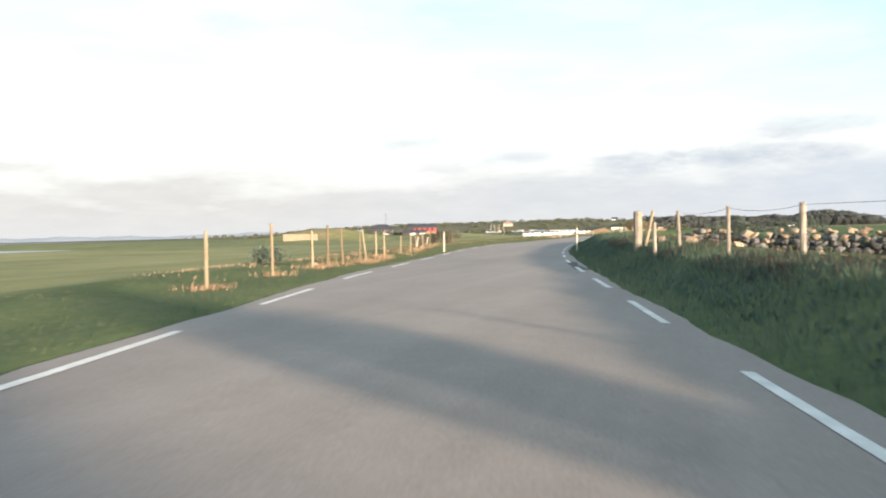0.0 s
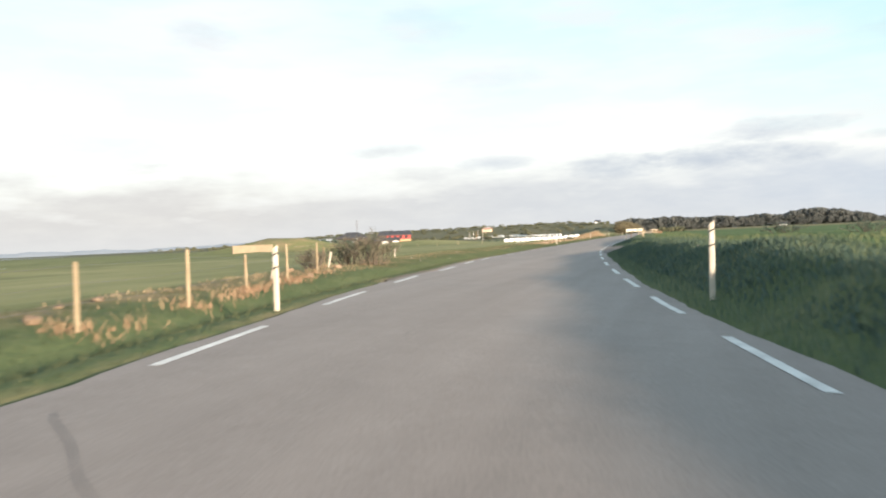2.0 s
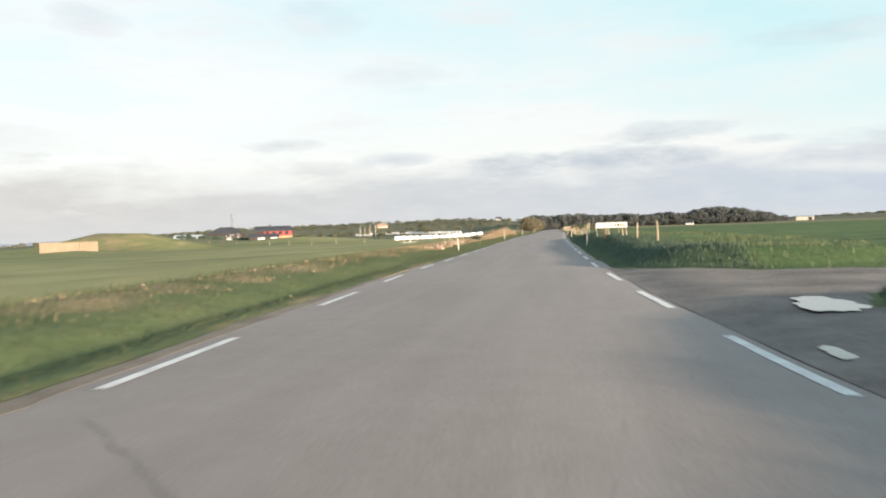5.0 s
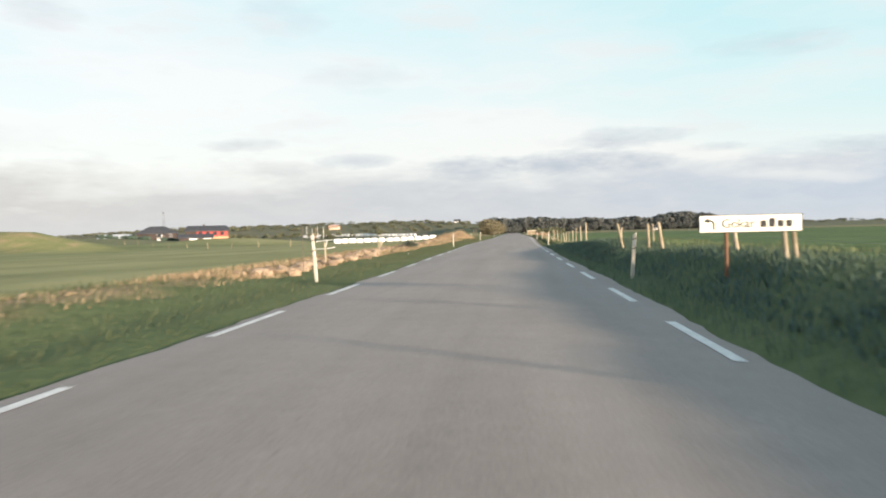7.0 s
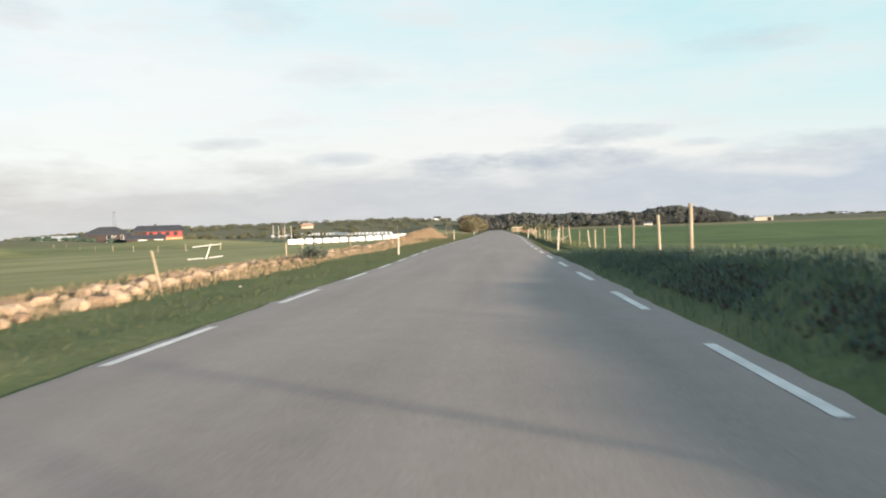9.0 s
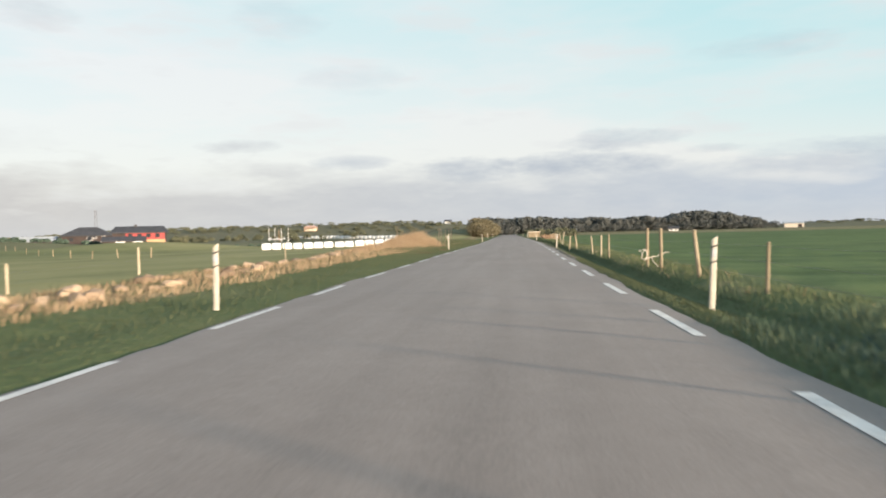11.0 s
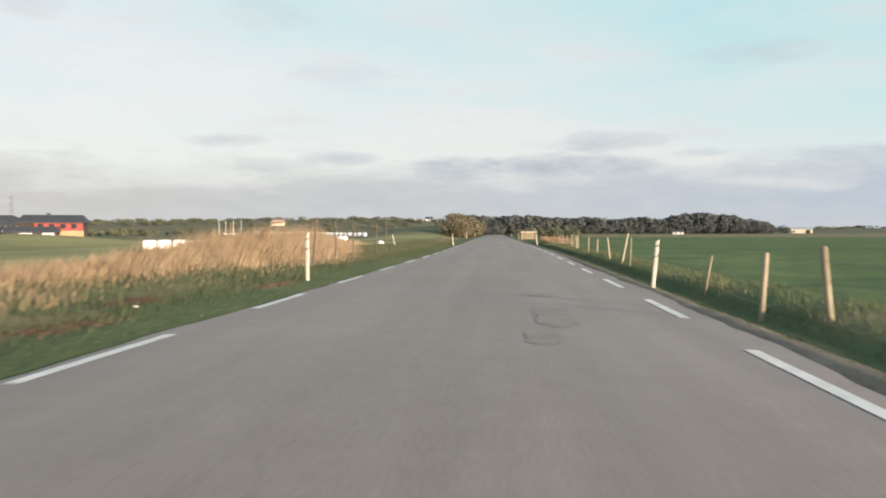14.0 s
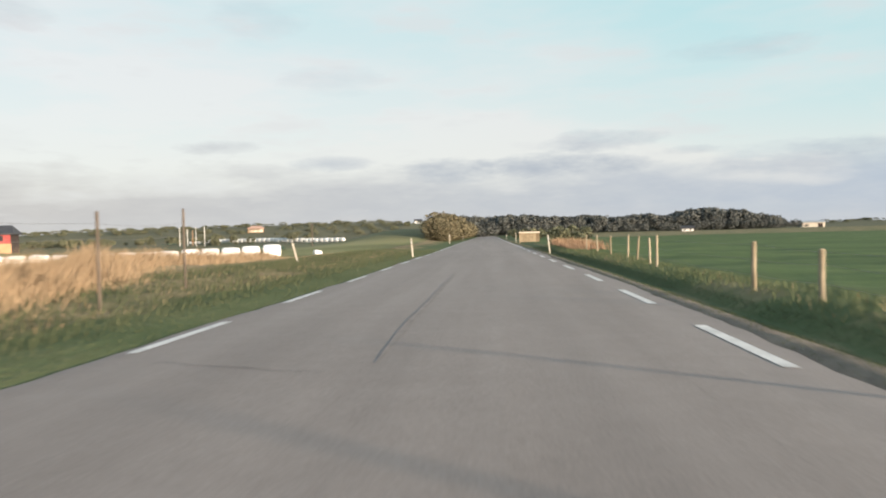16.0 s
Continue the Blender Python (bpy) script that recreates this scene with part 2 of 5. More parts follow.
BROWN = speckled("dark_brown_boards", (0.030, 0.022, 0.020), (0.065, 0.050, 0.045), 0.6, 5, 0.8, 0.2, 0.01)
OCHRE = speckled("ochre_plaster", (0.38, 0.22, 0.12), (0.50, 0.31, 0.18), 0.5, 5, 0.85, 0.2, 0.01)
ROOF = speckled("dark_roofing", (0.028, 0.030, 0.034), (0.062, 0.064, 0.070), 0.5, 6, 0.7, 0.3, 0.02)
GREY_ROOF = speckled("grey_sheet_roof", (0.28, 0.30, 0.31), (0.42, 0.44, 0.45), 0.4, 4, 0.5, 0.2, 0.01)
WHITE_WALL = speckled("white_painted_wall", (0.66, 0.65, 0.62), (0.82, 0.81, 0.78), 0.6, 6, 0.7, 0.1, 0.005)
PALE_WALL = speckled("cream_barn_wall", (0.52, 0.46, 0.38), (0.68, 0.61, 0.50), 0.2, 3, 0.8, 0.1, 0.01)
SIGN_WHITE = speckled("sign_face", (0.74, 0.72, 0.60), (0.82, 0.80, 0.68), 2, 12, 0.4, 0.05, 0.001)
SIGN_BLACK = speckled("sign_black", (0.02, 0.02, 0.02), (0.035, 0.035, 0.035), 4, 30, 0.5, 0.05, 0.001)
TERRACOTTA = speckled("orange_tiles", (0.32, 0.21, 0.16), (0.44, 0.31, 0.25), 0.5, 5, 0.8, 0.2, 0.01)
VERGE_BLADES = blades("verge_grass", [(0.15, (0.064, 0.077, 0.036)), (0.5, (0.098, 0.113, 0.054)), (0.85, (0.148, 0.148, 0.076))])
LUSH_BLADES = blades("lush_grass", [(0.15, (0.054, 0.083, 0.052)), (0.5, (0.094, 0.130, 0.078)), (0.85, (0.150, 0.170, 0.098))])
# yellow-green grass, made lighter to carry the low sunlight in its colour
SUNNY_BLADES = blades("sunlit_yellow_green_grass", [(0.15, (0.078, 0.098, 0.046)), (0.5, (0.125, 0.148, 0.068)), (0.85, (0.185, 0.190, 0.095))])
WEED_LEAVES = blades("dock_and_nettle", [(0.15, (0.044, 0.070, 0.056)), (0.5, (0.070, 0.106, 0.080)), (0.85, (0.108, 0.142, 0.096))])
TWIG_LEAVES = blades("brown_budding_twigs", [(0.15, (0.080, 0.076, 0.052)), (0.5, (0.120, 0.111, 0.076)), (0.85, (0.165, 0.148, 0.102))])
DRY_STALKS = blades("dry_grass", [(0.15, (0.165, 0.115, 0.068)), (0.5, (0.27, 0.196, 0.122)), (0.85, (0.375, 0.290, 0.19))])
RED_STALKS = blades("red_brown_stalks", [(0.15, (0.14, 0.088, 0.056)), (0.5, (0.25, 0.162, 0.102)), (0.85, (0.37, 0.265, 0.17))])
# conifer green greyed and flattened: the distance haze is put into the colour
PINE_LEAVES = blades("hazed_conifer_green", [(0.15, (0.078, 0.086, 0.082)), (0.5, (0.094, 0.101, 0.094)), (0.85, (0.114, 0.118, 0.106))])
TURF_STALKS = blades("dead_turf", [(0.15, (0.085, 0.050, 0.035)), (0.5, (0.150, 0.090, 0.060)), (0.85, (0.23, 0.145, 0.095))])
DEAD_LEAVES = blades("dead_weeds", [(0.15, (0.030, 0.022, 0.018)), (0.5, (0.055, 0.040, 0.032)), (0.85, (0.10, 0.075, 0.055))])
SHRUB_LEAVES = blades("budding_shrub", [(0.15, (0.080, 0.072, 0.042)), (0.5, (0.118, 0.104, 0.062)), (0.85, (0.165, 0.140, 0.086))])
HEATH_LEAVES = blades("ridge_scrub", [(0.15, (0.065, 0.075, 0.048)), (0.5, (0.105, 0.112, 0.068)), (0.85, (0.16, 0.15, 0.09))])
BARK = speckled("bark", (0.06, 0.05, 0.04), (0.15, 0.12, 0.095), 2, 20, 0.9, 0.5, 0.01)


def water_material():
    m, n, shader = material("puddle_water", 0.04)
    n.put(shader.inputs["Base Color"], (0.035, 0.030, 0.025, 1))
    shader.inputs["Specular IOR Level"].default_value = 0.5
    return m


WATER = water_material()


def sea_material():
    m, n, shader = material("grey_sea", 0.35)
    at = place(n)
    n.put(shader.inputs["Base Color"], n.ramp(n.noise(at, 0.004, 3), [(0.3, (0.16, 0.20, 0.24)), (0.7, (0.24, 0.28, 0.32))]))
    return m


SEA = sea_material()
FAR_HILL = speckled("hazy_far_hills", (0.27, 0.305, 0.335), (0.31, 0.335, 0.36), 0.002, 0.02, 0.95, 0.0, 0.1)


# Mesh helpers
def part(name, bm, mat, parent=None, label="", smooth=False):
    me = bpy.data.meshes.new(name)
    bm.to_mesh(me)
    bm.free()
    me.materials.append(mat)
    if smooth:
        for p in me.polygons:
            p.use_smooth = True
    ob = new(name, me)
    ob.parent = parent
    if label:
        ob["label"] = label
    return ob


def thing(name, at, label, category, group="", turn=0.0):
    ob = new(name)
    ob.matrix_world = pose(*at, 0, 0, turn)
    return tagged(ob, label, category, group)


def box(bm, x0, x1, y0, y1, z0, z1, bevel=0.0):
    made = bmesh.ops.create_cube(bm, size=1.0, matrix=Matrix.LocRotScale(((x0 + x1) / 2, (y0 + y1) / 2, (z0 + z1) / 2), None, (x1 - x0, y1 - y0, z1 - z0)))
    if bevel:
        edges = list({e for v in made["verts"] for e in v.link_edges})
        bmesh.ops.bevel(bm, geom=edges, offset=bevel, segments=2, affect="EDGES", profile=0.7)
    return bm


def boxed(*dims, bevel=0.0):
    return box(bmesh.new(), *dims, bevel=bevel)


def rod(bm, a, b, ra, rb, sides=8, bend=None):
    """A tapered round bar from a to b."""
    a, b = Vector(a), Vector(b)
    turn = (b - a).to_track_quat("Z", "Y").to_matrix().to_4x4()
    bmesh.ops.create_cone(bm, cap_ends=True, segments=sides, radius1=ra, radius2=rb, depth=(b - a).length, matrix=Matrix.Translation((a + b) / 2) @ turn)
    return bm


def rodded(*given, **more):
    return rod(bmesh.new(), *given, **more)


def mesh_thing(name, verts, faces, mat, label="", category="", kind="", smooth=False):
    me = bpy.data.meshes.new(name)
    me.from_pydata(verts.tolist() if hasattr(verts, "tolist") else verts, [], faces.tolist() if hasattr(faces, "tolist") else faces)
    me.materials.append(mat)
    if smooth:
        me.polygons.foreach_set("use_smooth", [True] * len(me.polygons))
    me.update()
    return tagged(new(name, me), label, category, "", kind)


# The plan: the two edge lines of the road, and the land on either side
def table(rows):
    a = np.array(rows, float)
    return lambda y: np.interp(y, a[:, 0], a[:, 1])


left_line = table([(-60, 20.8), (-30, 14.6), (4, 7.65), (10, 6.15), (16, 4.75), (26, 2.9), (32, 1.86), (38.6, 0.72), (46, -0.25), (50, -0.5), (54, -0.97), (60.5, -1.72), (65.3, -2.25), (70.2, -2.46), (77.4, -2.85), (84, -3.12), (90, -3.25), (100, -3.32), (112, -3.45), (125, -3.6), (140, -3.72), (160, -3.95), (170, -3.90), (178, -3.82), (192, -3.70), (202, -3.58), (212, -3.40), (225, -3.34), (260, -3.35), (300, -3.7), (460, -4.0), (900, -4.0)])
right_line = table([(-60, 26.6), (-30, 20.2), (9.6, 11.7), (15.7, 10.43), (21.3, 9.25), (26.8, 8.12), (32, 7.21), (38.6, 6.15), (45.5, 5.25), (53, 4.37), (58.8, 3.81), (64.5, 3.31), (71, 2.8), (78, 2.42), (87, 2.15), (100, 2.05), (112, 1.95), (140, 1.92), (157, 1.97), (170, 2.09), (182, 2.30), (195, 2.48), (205, 2.60), (215, 2.72), (225, 2.76), (260, 2.6), (300, 2.3), (460, 2.0), (900, 2.0)])
bank_left = table([(-60, 0.2), (16, 0.2), (28, 0.16), (40, 0.18), (56, 0.18), (68, 0.07), (80, 0.02), (900, 0.0)])     # the bend leans inwards
right_bank = table([(-60, 0.55), (8, 0.45), (18, 0.5), (28, 0.66), (45, 0.68), (58, 0.64), (66, 0.44), (78, 0.30), (86, 0.38), (90, 0.40), (100, 0.5), (125, 0.5), (138, 0.32), (150, 0.06), (900, 0.06)])
right_field = table([(-60, 0.5), (10, 0.2), (26, 0.25), (40, 0.70), (62, 0.65), (70, 0.35), (90, 0.42), (125, 0.35), (150, 0.0), (300, 0.0), (420, 0.1), (900, 0.4)])
left_ditch = table([(-60, 0), (20, 0), (28, 0.16), (48, 0.22), (90, 0.18), (100, 0.03), (150, 0.02), (160, 0.0), (900, 0.0)])
right_ditch = table([(-60, 0), (145, 0), (155, 0.20), (240, 0.20), (260, 0.05), (900, 0)])
left_ridge = table([(-60, 0.1), (50, 0.12), (70, 0.2), (108, 0.2), (114, 0.02), (150, 0.03), (178, 0.1), (190, 0.15), (212, 0.1), (222, 0.1), (260, 0.1), (900, 0.1)])


left_edge = table([(-60, 0.34), (44, 0.34), (92, 0.30), (100, 0.15), (900, 0.15)])                                  # asphalt outside the left line
reed_line = table([(180, 6.4), (190, 6.0), (198, 5.1), (206, 4.6), (214, 5.5), (222, 7.0), (230, 9.6), (245, 10.4)])   # how far the reeds stand from the road
stone_line = table([(105, 3.2), (121, 3.7), (126, 3.5), (131, 4.2), (138, 4.8), (147, 4.4), (160, 4.7), (172, 5.2), (183, 5.8), (190, 6.0)])


bank_width = table([(-60, 2.3), (56, 2.3), (64, 2.1), (78, 2.1), (86, 2.3), (900, 2.3)])


def smooth(v, a, b):
    k = np.clip((v - a) / (b - a), 0, 1)
    return k * k * (3 - 2 * k)


def on_track(x, y, soft=3.0):
    """1 on the field track that joins the road, 0 off it."""
    u = np.maximum(x - 2.4, 0)
    near = 76.5 - 8.5 * (1 - smooth(u, 0.6, 3.4))
    far = 82.0 + 4.5 * np.exp(-u / 1.6)
    return smooth(y, near - soft, near + 0.15) * (1 - smooth(y, far - 0.15, far + soft))


def hill(x, y, cx, cy, h, rx, ry):
    return h * np.exp(-(((x - cx) / rx) ** 2 + ((y - cy) / ry) ** 2))


def wobble(x, y, s=1.0):
    return (np.sin(x * 0.9 / s + 1.3 * np.sin(y * 0.53 / s)) * np.cos(y * 0.71 / s + 0.8 * np.sin(x * 0.37 / s)) + 0.5 * np.sin(x * 2.3 / s + y * 1.7 / s) * np.cos(y * 2.9 / s - x * 1.1 / s)) / 1.5


def land(x, y):
    """Height of the ground."""
    x, y = np.asarray(x, float), np.asarray(y, float)
    xl, xr = left_line(y), right_line(y)
    zl = bank_left(y)
    dl, dr = xl - x, x - xr
    # left: verge, shallow ditch, ridge of stones, pasture
    left = zl - 0.03 + 0.04 * smooth(dl, 0.3, 1.0) - left_ditch(y) * np.exp(-((dl - 1.7) / 0.5) ** 2) + left_ridge(y) * np.exp(-((dl - 4.2) / 1.5) ** 2)
    far_left = -0.35 - 0.75 * smooth(dl, 15, 60) + 0.9 * smooth(dl, 70, 140) * smooth(y, 200, 300)
    left = left + (far_left - zl) * smooth(dl, 4.5, 22)
    # right: bank and hedge foot, then the fields
    off_track = 1 - on_track(x, y)
    rb = right_bank(y) * off_track + 0.03
    right = -0.03 + 0.05 * smooth(dr, 0.3, 0.7) + rb * smooth((dr - 0.45) / (bank_width(y) - 0.45), 0, 1) - right_ditch(y) * np.exp(-((dr - 1.15) / 0.35) ** 2)
    right = right + (right_field(y) * off_track - rb) * smooth(dr, 2.6, 9.0)
    inside = np.where(dl > dr, zl * np.clip((dl + (xr - xl)) / np.maximum(xr - xl, 1), 0, 1), 0) - 0.12
    z = np.where(dl > left_edge(y) - 0.02, left, np.where(dr > 0.32, right, inside))
    off = smooth(np.maximum(dl, dr), 0.6, 3.0)
    z = z + 0.16 * smooth(dr, 1.1, 2.4) * (1 - smooth(dr, 5, 9)) * (1 - smooth(y, 128, 142)) * wobble(x * 0.8, y, 2.4) * off_track
    z = z + off * (0.05 * wobble(x, y, 0.7) + 0.05 * wobble(x, y, 3.0)) + smooth(np.maximum(dl, dr), 12, 40) * 0.12 * wobble(x, y, 14.0)
    # dunes and rises
    far = hill(x, y, -115, 238, 4.9, 9.5, 10) + hill(x, y, -97, 239, 3.9, 11, 9) + 0.5 * wobble(x, y, 5.0) * smooth(hill(x, y, -106, 238, 1.0, 16, 12), 0.1, 0.6) + hill(x, y, -102, 211, 1.1, 9, 7) + hill(x, y, -80, 300, 2.2, 20, 16) + hill(x, y, -150, 345, 2.2, 30, 25)
    far = far + hill(x, y, -17, 352, 2.6, 9, 34) + hill(x, y, -200, 620, 8.3, 150, 60) + hill(x, y, -60, 640, 6.8, 70, 60) + hill(x, y, 330, 900, 4.5, 90, 60)
    far = far + hill(x, y, -8.7, 205.5, 0.75, 2.2, 8.5) + hill(x, y, -13, 229, 0.38, 4.0, 8) - hill(x, y, -30, 270, 0.32, 14, 12) + hill(x, y, -78, 455, 1.4, 45, 30)
    z = z + far * smooth(np.maximum(dl, dr), 2.5, 8)
    z = z - 3.0 * smooth(-x, 125, 205) * (1 - smooth(y, 190, 250))
    # shore: the land ends far to the west
    z = z - 5.0 * smooth(-x, 420, 620) * smooth(1500 - y, 0, 500)
    return z


def spread(lo, hi, step, start, grow, far):
    out = list(np.arange(lo, hi, step))
    d, v = step, hi
    while v < far:
        out.append(v)
        d *= grow
        v += d
    return out


def ground():
    """One sheet to the horizon, finer towards the road."""
    us = spread(0, 13, 0.27, 0, 1.14, 2600)
    us = sorted([-u for u in us[1:]] + us)
    ys = [-v for v in spread(0, 10, 1.0, 0, 1.3, 900)[1:]][::-1] + spread(0, 262, 0.6, 0, 1.06, 3600)
    u, y = np.meshgrid(np.array(us), np.array(ys))
    centre = (left_line(y) + right_line(y)) / 2
    half = (right_line(y) - left_line(y)) / 2
    # columns fall on the road's edges
    x = centre + np.where(np.abs(u) < 2.7, u / 2.7 * (half + 0.2), np.sign(u) * (np.abs(u) - 2.7 + half + 0.2))
    z = land(x, y)
    verts = np.stack([x, y, z], -1).reshape(-1, 3)
    rows, cols = x.shape
    i = np.arange(rows * cols).reshape(rows, cols)
    faces = np.stack([i[:-1, :-1], i[:-1, 1:], i[1:, 1:], i[1:, :-1]], -1).reshape(-1, 4)
    ob = mesh_thing("ground", verts, faces, GROUND, "rough green pasture and grass verges beside a road", "ground", "structure", True)
    X, Y = verts[:, 0], verts[:, 1]
    dl, dr = left_line(Y) - X, X - right_line(Y)
    lush = np.maximum(smooth(dr, 2.2, 4.0) * smooth(Y, 10, 40), smooth(dl, 3.0, 9.0) * 0.35)
    lush *= 1 - 0.8 * smooth(Y, 300, 420)
    meadow = smooth(dl, 4.0, 8.0) * (1 - 0.5 * smooth(dl, 40, 90) * smooth(Y, 110, 180))
    dry = 0.75 * np.exp(-((dl - 4.6) / 1.6) ** 2) * smooth(Y, 10, 30)
    dry = np.maximum(dry, 0.75 * np.exp(-((dl - reed_line(Y)) / 1.8) ** 2) * smooth(Y, 182, 194) * (1 - smooth(Y, 238, 250)))
    dry = np.maximum(dry, 0.40 * np.exp(-((dr - 1.9) / 0.5) ** 2) * smooth(Y, 140, 150))
    dry = np.maximum(dry, 0.66 * np.exp(-((dr - 0.80) / 0.34) ** 2) * smooth(Y, 166, 182))
    dry = np.maximum(dry, 0.55 * np.exp(-((dr - 3.2) / 1.2) ** 2) * (1 - smooth(Y, 60, 70)))
    dry = np.maximum(dry, 0.55 * smooth(Y, 318, 345) * (1 - smooth(Y, 520, 620)) * smooth(dr, 6, 20))
    dry = np.maximum(dry, 0.45 * smooth(hill(X, Y, -100, 234, 5.0, 14, 14), 0.8, 3.0))
    dry = np.maximum(dry, 0.50 * np.exp(-((dl - 0.55) / 0.28) ** 2) * smooth(Y, 14, 24) * (1 - smooth(Y, 96, 104)))
    dry = np.maximum(dry, 0.45 * np.exp(-((dl - 2.8) / 1.1) ** 2) * smooth(Y, 165, 185))
    dry = np.maximum(dry, 0.62 * smooth(dl, 1.2, 2.6) * (1 - smooth(dl, 8.0, 11.0)) * smooth(Y, 196, 208) * (1 - smooth(Y, 250, 275)))
    heath = smooth(Y, 405, 470) * smooth(dl, 12, 40) + smooth(Y, 560, 640) * smooth(dr, 30, 60)
    heath = heath + 0.6 * smooth(Y, 300, 330) * smooth(dl, 4, 9)
    heath = np.clip(heath + 0.65 * smooth(hill(X, Y, -114, 241, 5.2, 9, 10), 1.0, 3.5), 0, 1)
    rgba = np.stack([lush, meadow, np.clip(dry, 0, 1), heath], -1)
    layer = ob.data.color_attributes.new("cover", "FLOAT_COLOR", "POINT")
    layer.data.foreach_set("color", rgba.astype(np.float32).ravel())
    return ob


ground()


def road_height(f, y):
    """Height of the road's surface a fraction f of the way from the left line to the right one."""
    return bank_left(y) * np.clip(1 - f, 0, 1.1) + 0.03 * (1 - (2 * f - 1) ** 2)


def strip(y0, y1, step, f_edges, ragged=0.0, lift=0.0, seed=3, skirt=0.14):
    ys = np.arange(y0, y1 + step, step)
    xl, xr = left_line(ys), right_line(ys)
    rng = np.random.default_rng(seed)
    fs = np.asarray(f_edges)
    grid = []
    for k, f in enumerate(fs):
        x = xl + (xr - xl) * f
        if f < -0.05 and skirt > 0.13:
            x = xl - left_edge(ys)
        if ragged and k in (0, len(fs) - 1):
            x = x + ragged * (rng.normal(0, 0.35, len(ys)) + np.sin(ys * 0.9 + k) * 0.5 + np.sin(ys * 0.23 + 2 * k))
        grid.append(np.stack([x, ys, road_height(f, ys) + lift], -1))
    g = np.array(grid)
    if skirt:
        a, b = g[0].copy(), g[-1].copy()
        a[:, 2] -= skirt
        b[:, 2] -= skirt
        g = np.concatenate([a[None], g, b[None]])
    n, m = g.shape[:2]
    i = np.arange(n * m).reshape(n, m)
    return g.reshape(-1, 3), np.stack([i[:-1, :-1], i[1:, :-1], i[1:, 1:], i[:-1, 1:]], -1).reshape(-1, 4)


v, f = strip(-40, 560, 0.5, (-0.062, 0, 0.12, 0.25, 0.38, 0.5, 0.62, 0.75, 0.88, 1.0, 1.058), 0.06)
road = mesh_thing("road", v, f, ASPHALT, "worn pale grey asphalt road with broken white edge lines", "road", "structure")
# a darker patch along the right edge of the road
v, f = strip(21.8, 27.2, 0.3, (0.985, 1.0, 1.047), 0.06, 0.003, 8, 0)
patch = mesh_thing("asphalt_patch", v, f, DARK_MARK)
patch.parent = road
# narrow dark strip just outside the left line
v, f = strip(44, 92, 0.4, (-0.090, -0.074, -0.056), 0.05, 0.003, 5, 0.12)
mesh_thing("road_edge", v, f, SOIL, "narrow dark strip along the road's edge", "road edge", "structure")
# bare earth worn along the flat verge
ys = np.arange(170, 262, 0.5)
wear = np.random.default_rng(31)
inner = right_line(ys) + 0.26
outer = right_line(ys) + 0.92 + 0.10 * np.sin(ys * 0.55) + 0.07 * np.sin(ys * 1.7 + 1) + wear.normal(0, 0.05, len(ys)) - 0.45 * (1 - smooth(ys, 170, 188))
g = np.stack([np.stack([x, ys, land(x, ys) + 0.010 - 0.03 * (q == 1)], -1) for q in (0.0, 0.25, 0.5, 0.75, 1.0) for x in (inner + (outer - inner) * q,)])
i = np.arange(g.shape[0] * g.shape[1]).reshape(g.shape[:2])
mesh_thing("verge_soil", g.reshape(-1, 3), np.stack([i[:-1, :-1], i[1:, :-1], i[1:, 1:], i[:-1, 1:]], -1).reshape(-1, 4), SOIL, "strip of bare brown earth along the verge", "soil", "structure", True)


def dash_starts(anchors):
    k, y = zip(*anchors)
    return [float(np.interp(i, k, y)) for i in range(k[0], k[-1] + 1)]


LEFT_DASHES = dash_starts([(-4, -19.2), (0, 4.25), (8, 49.2), (11, 65.6), (12, 70.3), (13, 76.9), (14, 82.6), (15, 88.5), (17, 99.8), (23, 134.5), (27, 155.5), (38, 218.1), (70, 404)])
RIGHT_DASHES = dash_starts([(-4, -13.5), (0, 9.6), (4, 32), (7, 47.5), (8, 53), (9, 58.8), (14, 86.6), (17, 103.2), (23, 137.7), (26, 154.5), (30, 177.3), (38, 222), (70, 408)])
for starts, f0, f1, seed, back in ((LEFT_DASHES, -0.010, 0.012, 1, 0.5), (RIGHT_DASHES, 0.988, 1.010, 2, 0.15)):
    rng = np.random.default_rng(seed)
    for y in starts:
        long = 3.05 + rng.normal(0, 0.05)
        v, f = strip(y - back, y - back + long * 0.9, long / 6.5, (f0, f1), 0.004, 0.005, int(y * 10) % 1000 + 50, 0)
        line = mesh_thing("edge_line", v, f, PAINT)
        line.parent = road

# Cracks that run slantwise over the road
for k, (x0, y0, x1, y1) in enumerate(((2.6, 30.0, 6.5, 26.7), (3.2, 23.9, 5.6, 22.0), (0.2, 44.7, 3.1, 42.4), (-2.8, 104.0, 0.0, 102.4), (-2.6, 118.0, -0.7, 116.6), (-2.8, 211.2, -1.2, 210.5), (-2.2, 175.6, -0.2, 174.3), (-1.8, 68.7, 0.8, 66.2), (-2.8, 155.5, -0.7, 154.4), (-2.4, 196.1, 0.5, 194.3))):
    rng = np.random.default_rng(k + 300)
    q = np.linspace(-0.05, 1.05, 26)
    x, y = x0 + (x1 - x0) * q, y0 + (y1 - y0) * q + np.cumsum(rng.normal(0, 0.035, 26))
    half = 0.006 * rng.uniform(0.3, 1.5, 26)
    height = road_height((x - left_line(y)) / (right_line(y) - left_line(y)), y) + 0.004
    v = np.concatenate([np.stack([x, y - half, height], -1), np.stack([x, y + half, height], -1)])
    i = np.arange(25)
    crack = mesh_thing("crack", v, np.stack([i, i + 1, i + 27, i + 26], -1), DARK_MARK)
    crack.parent = road

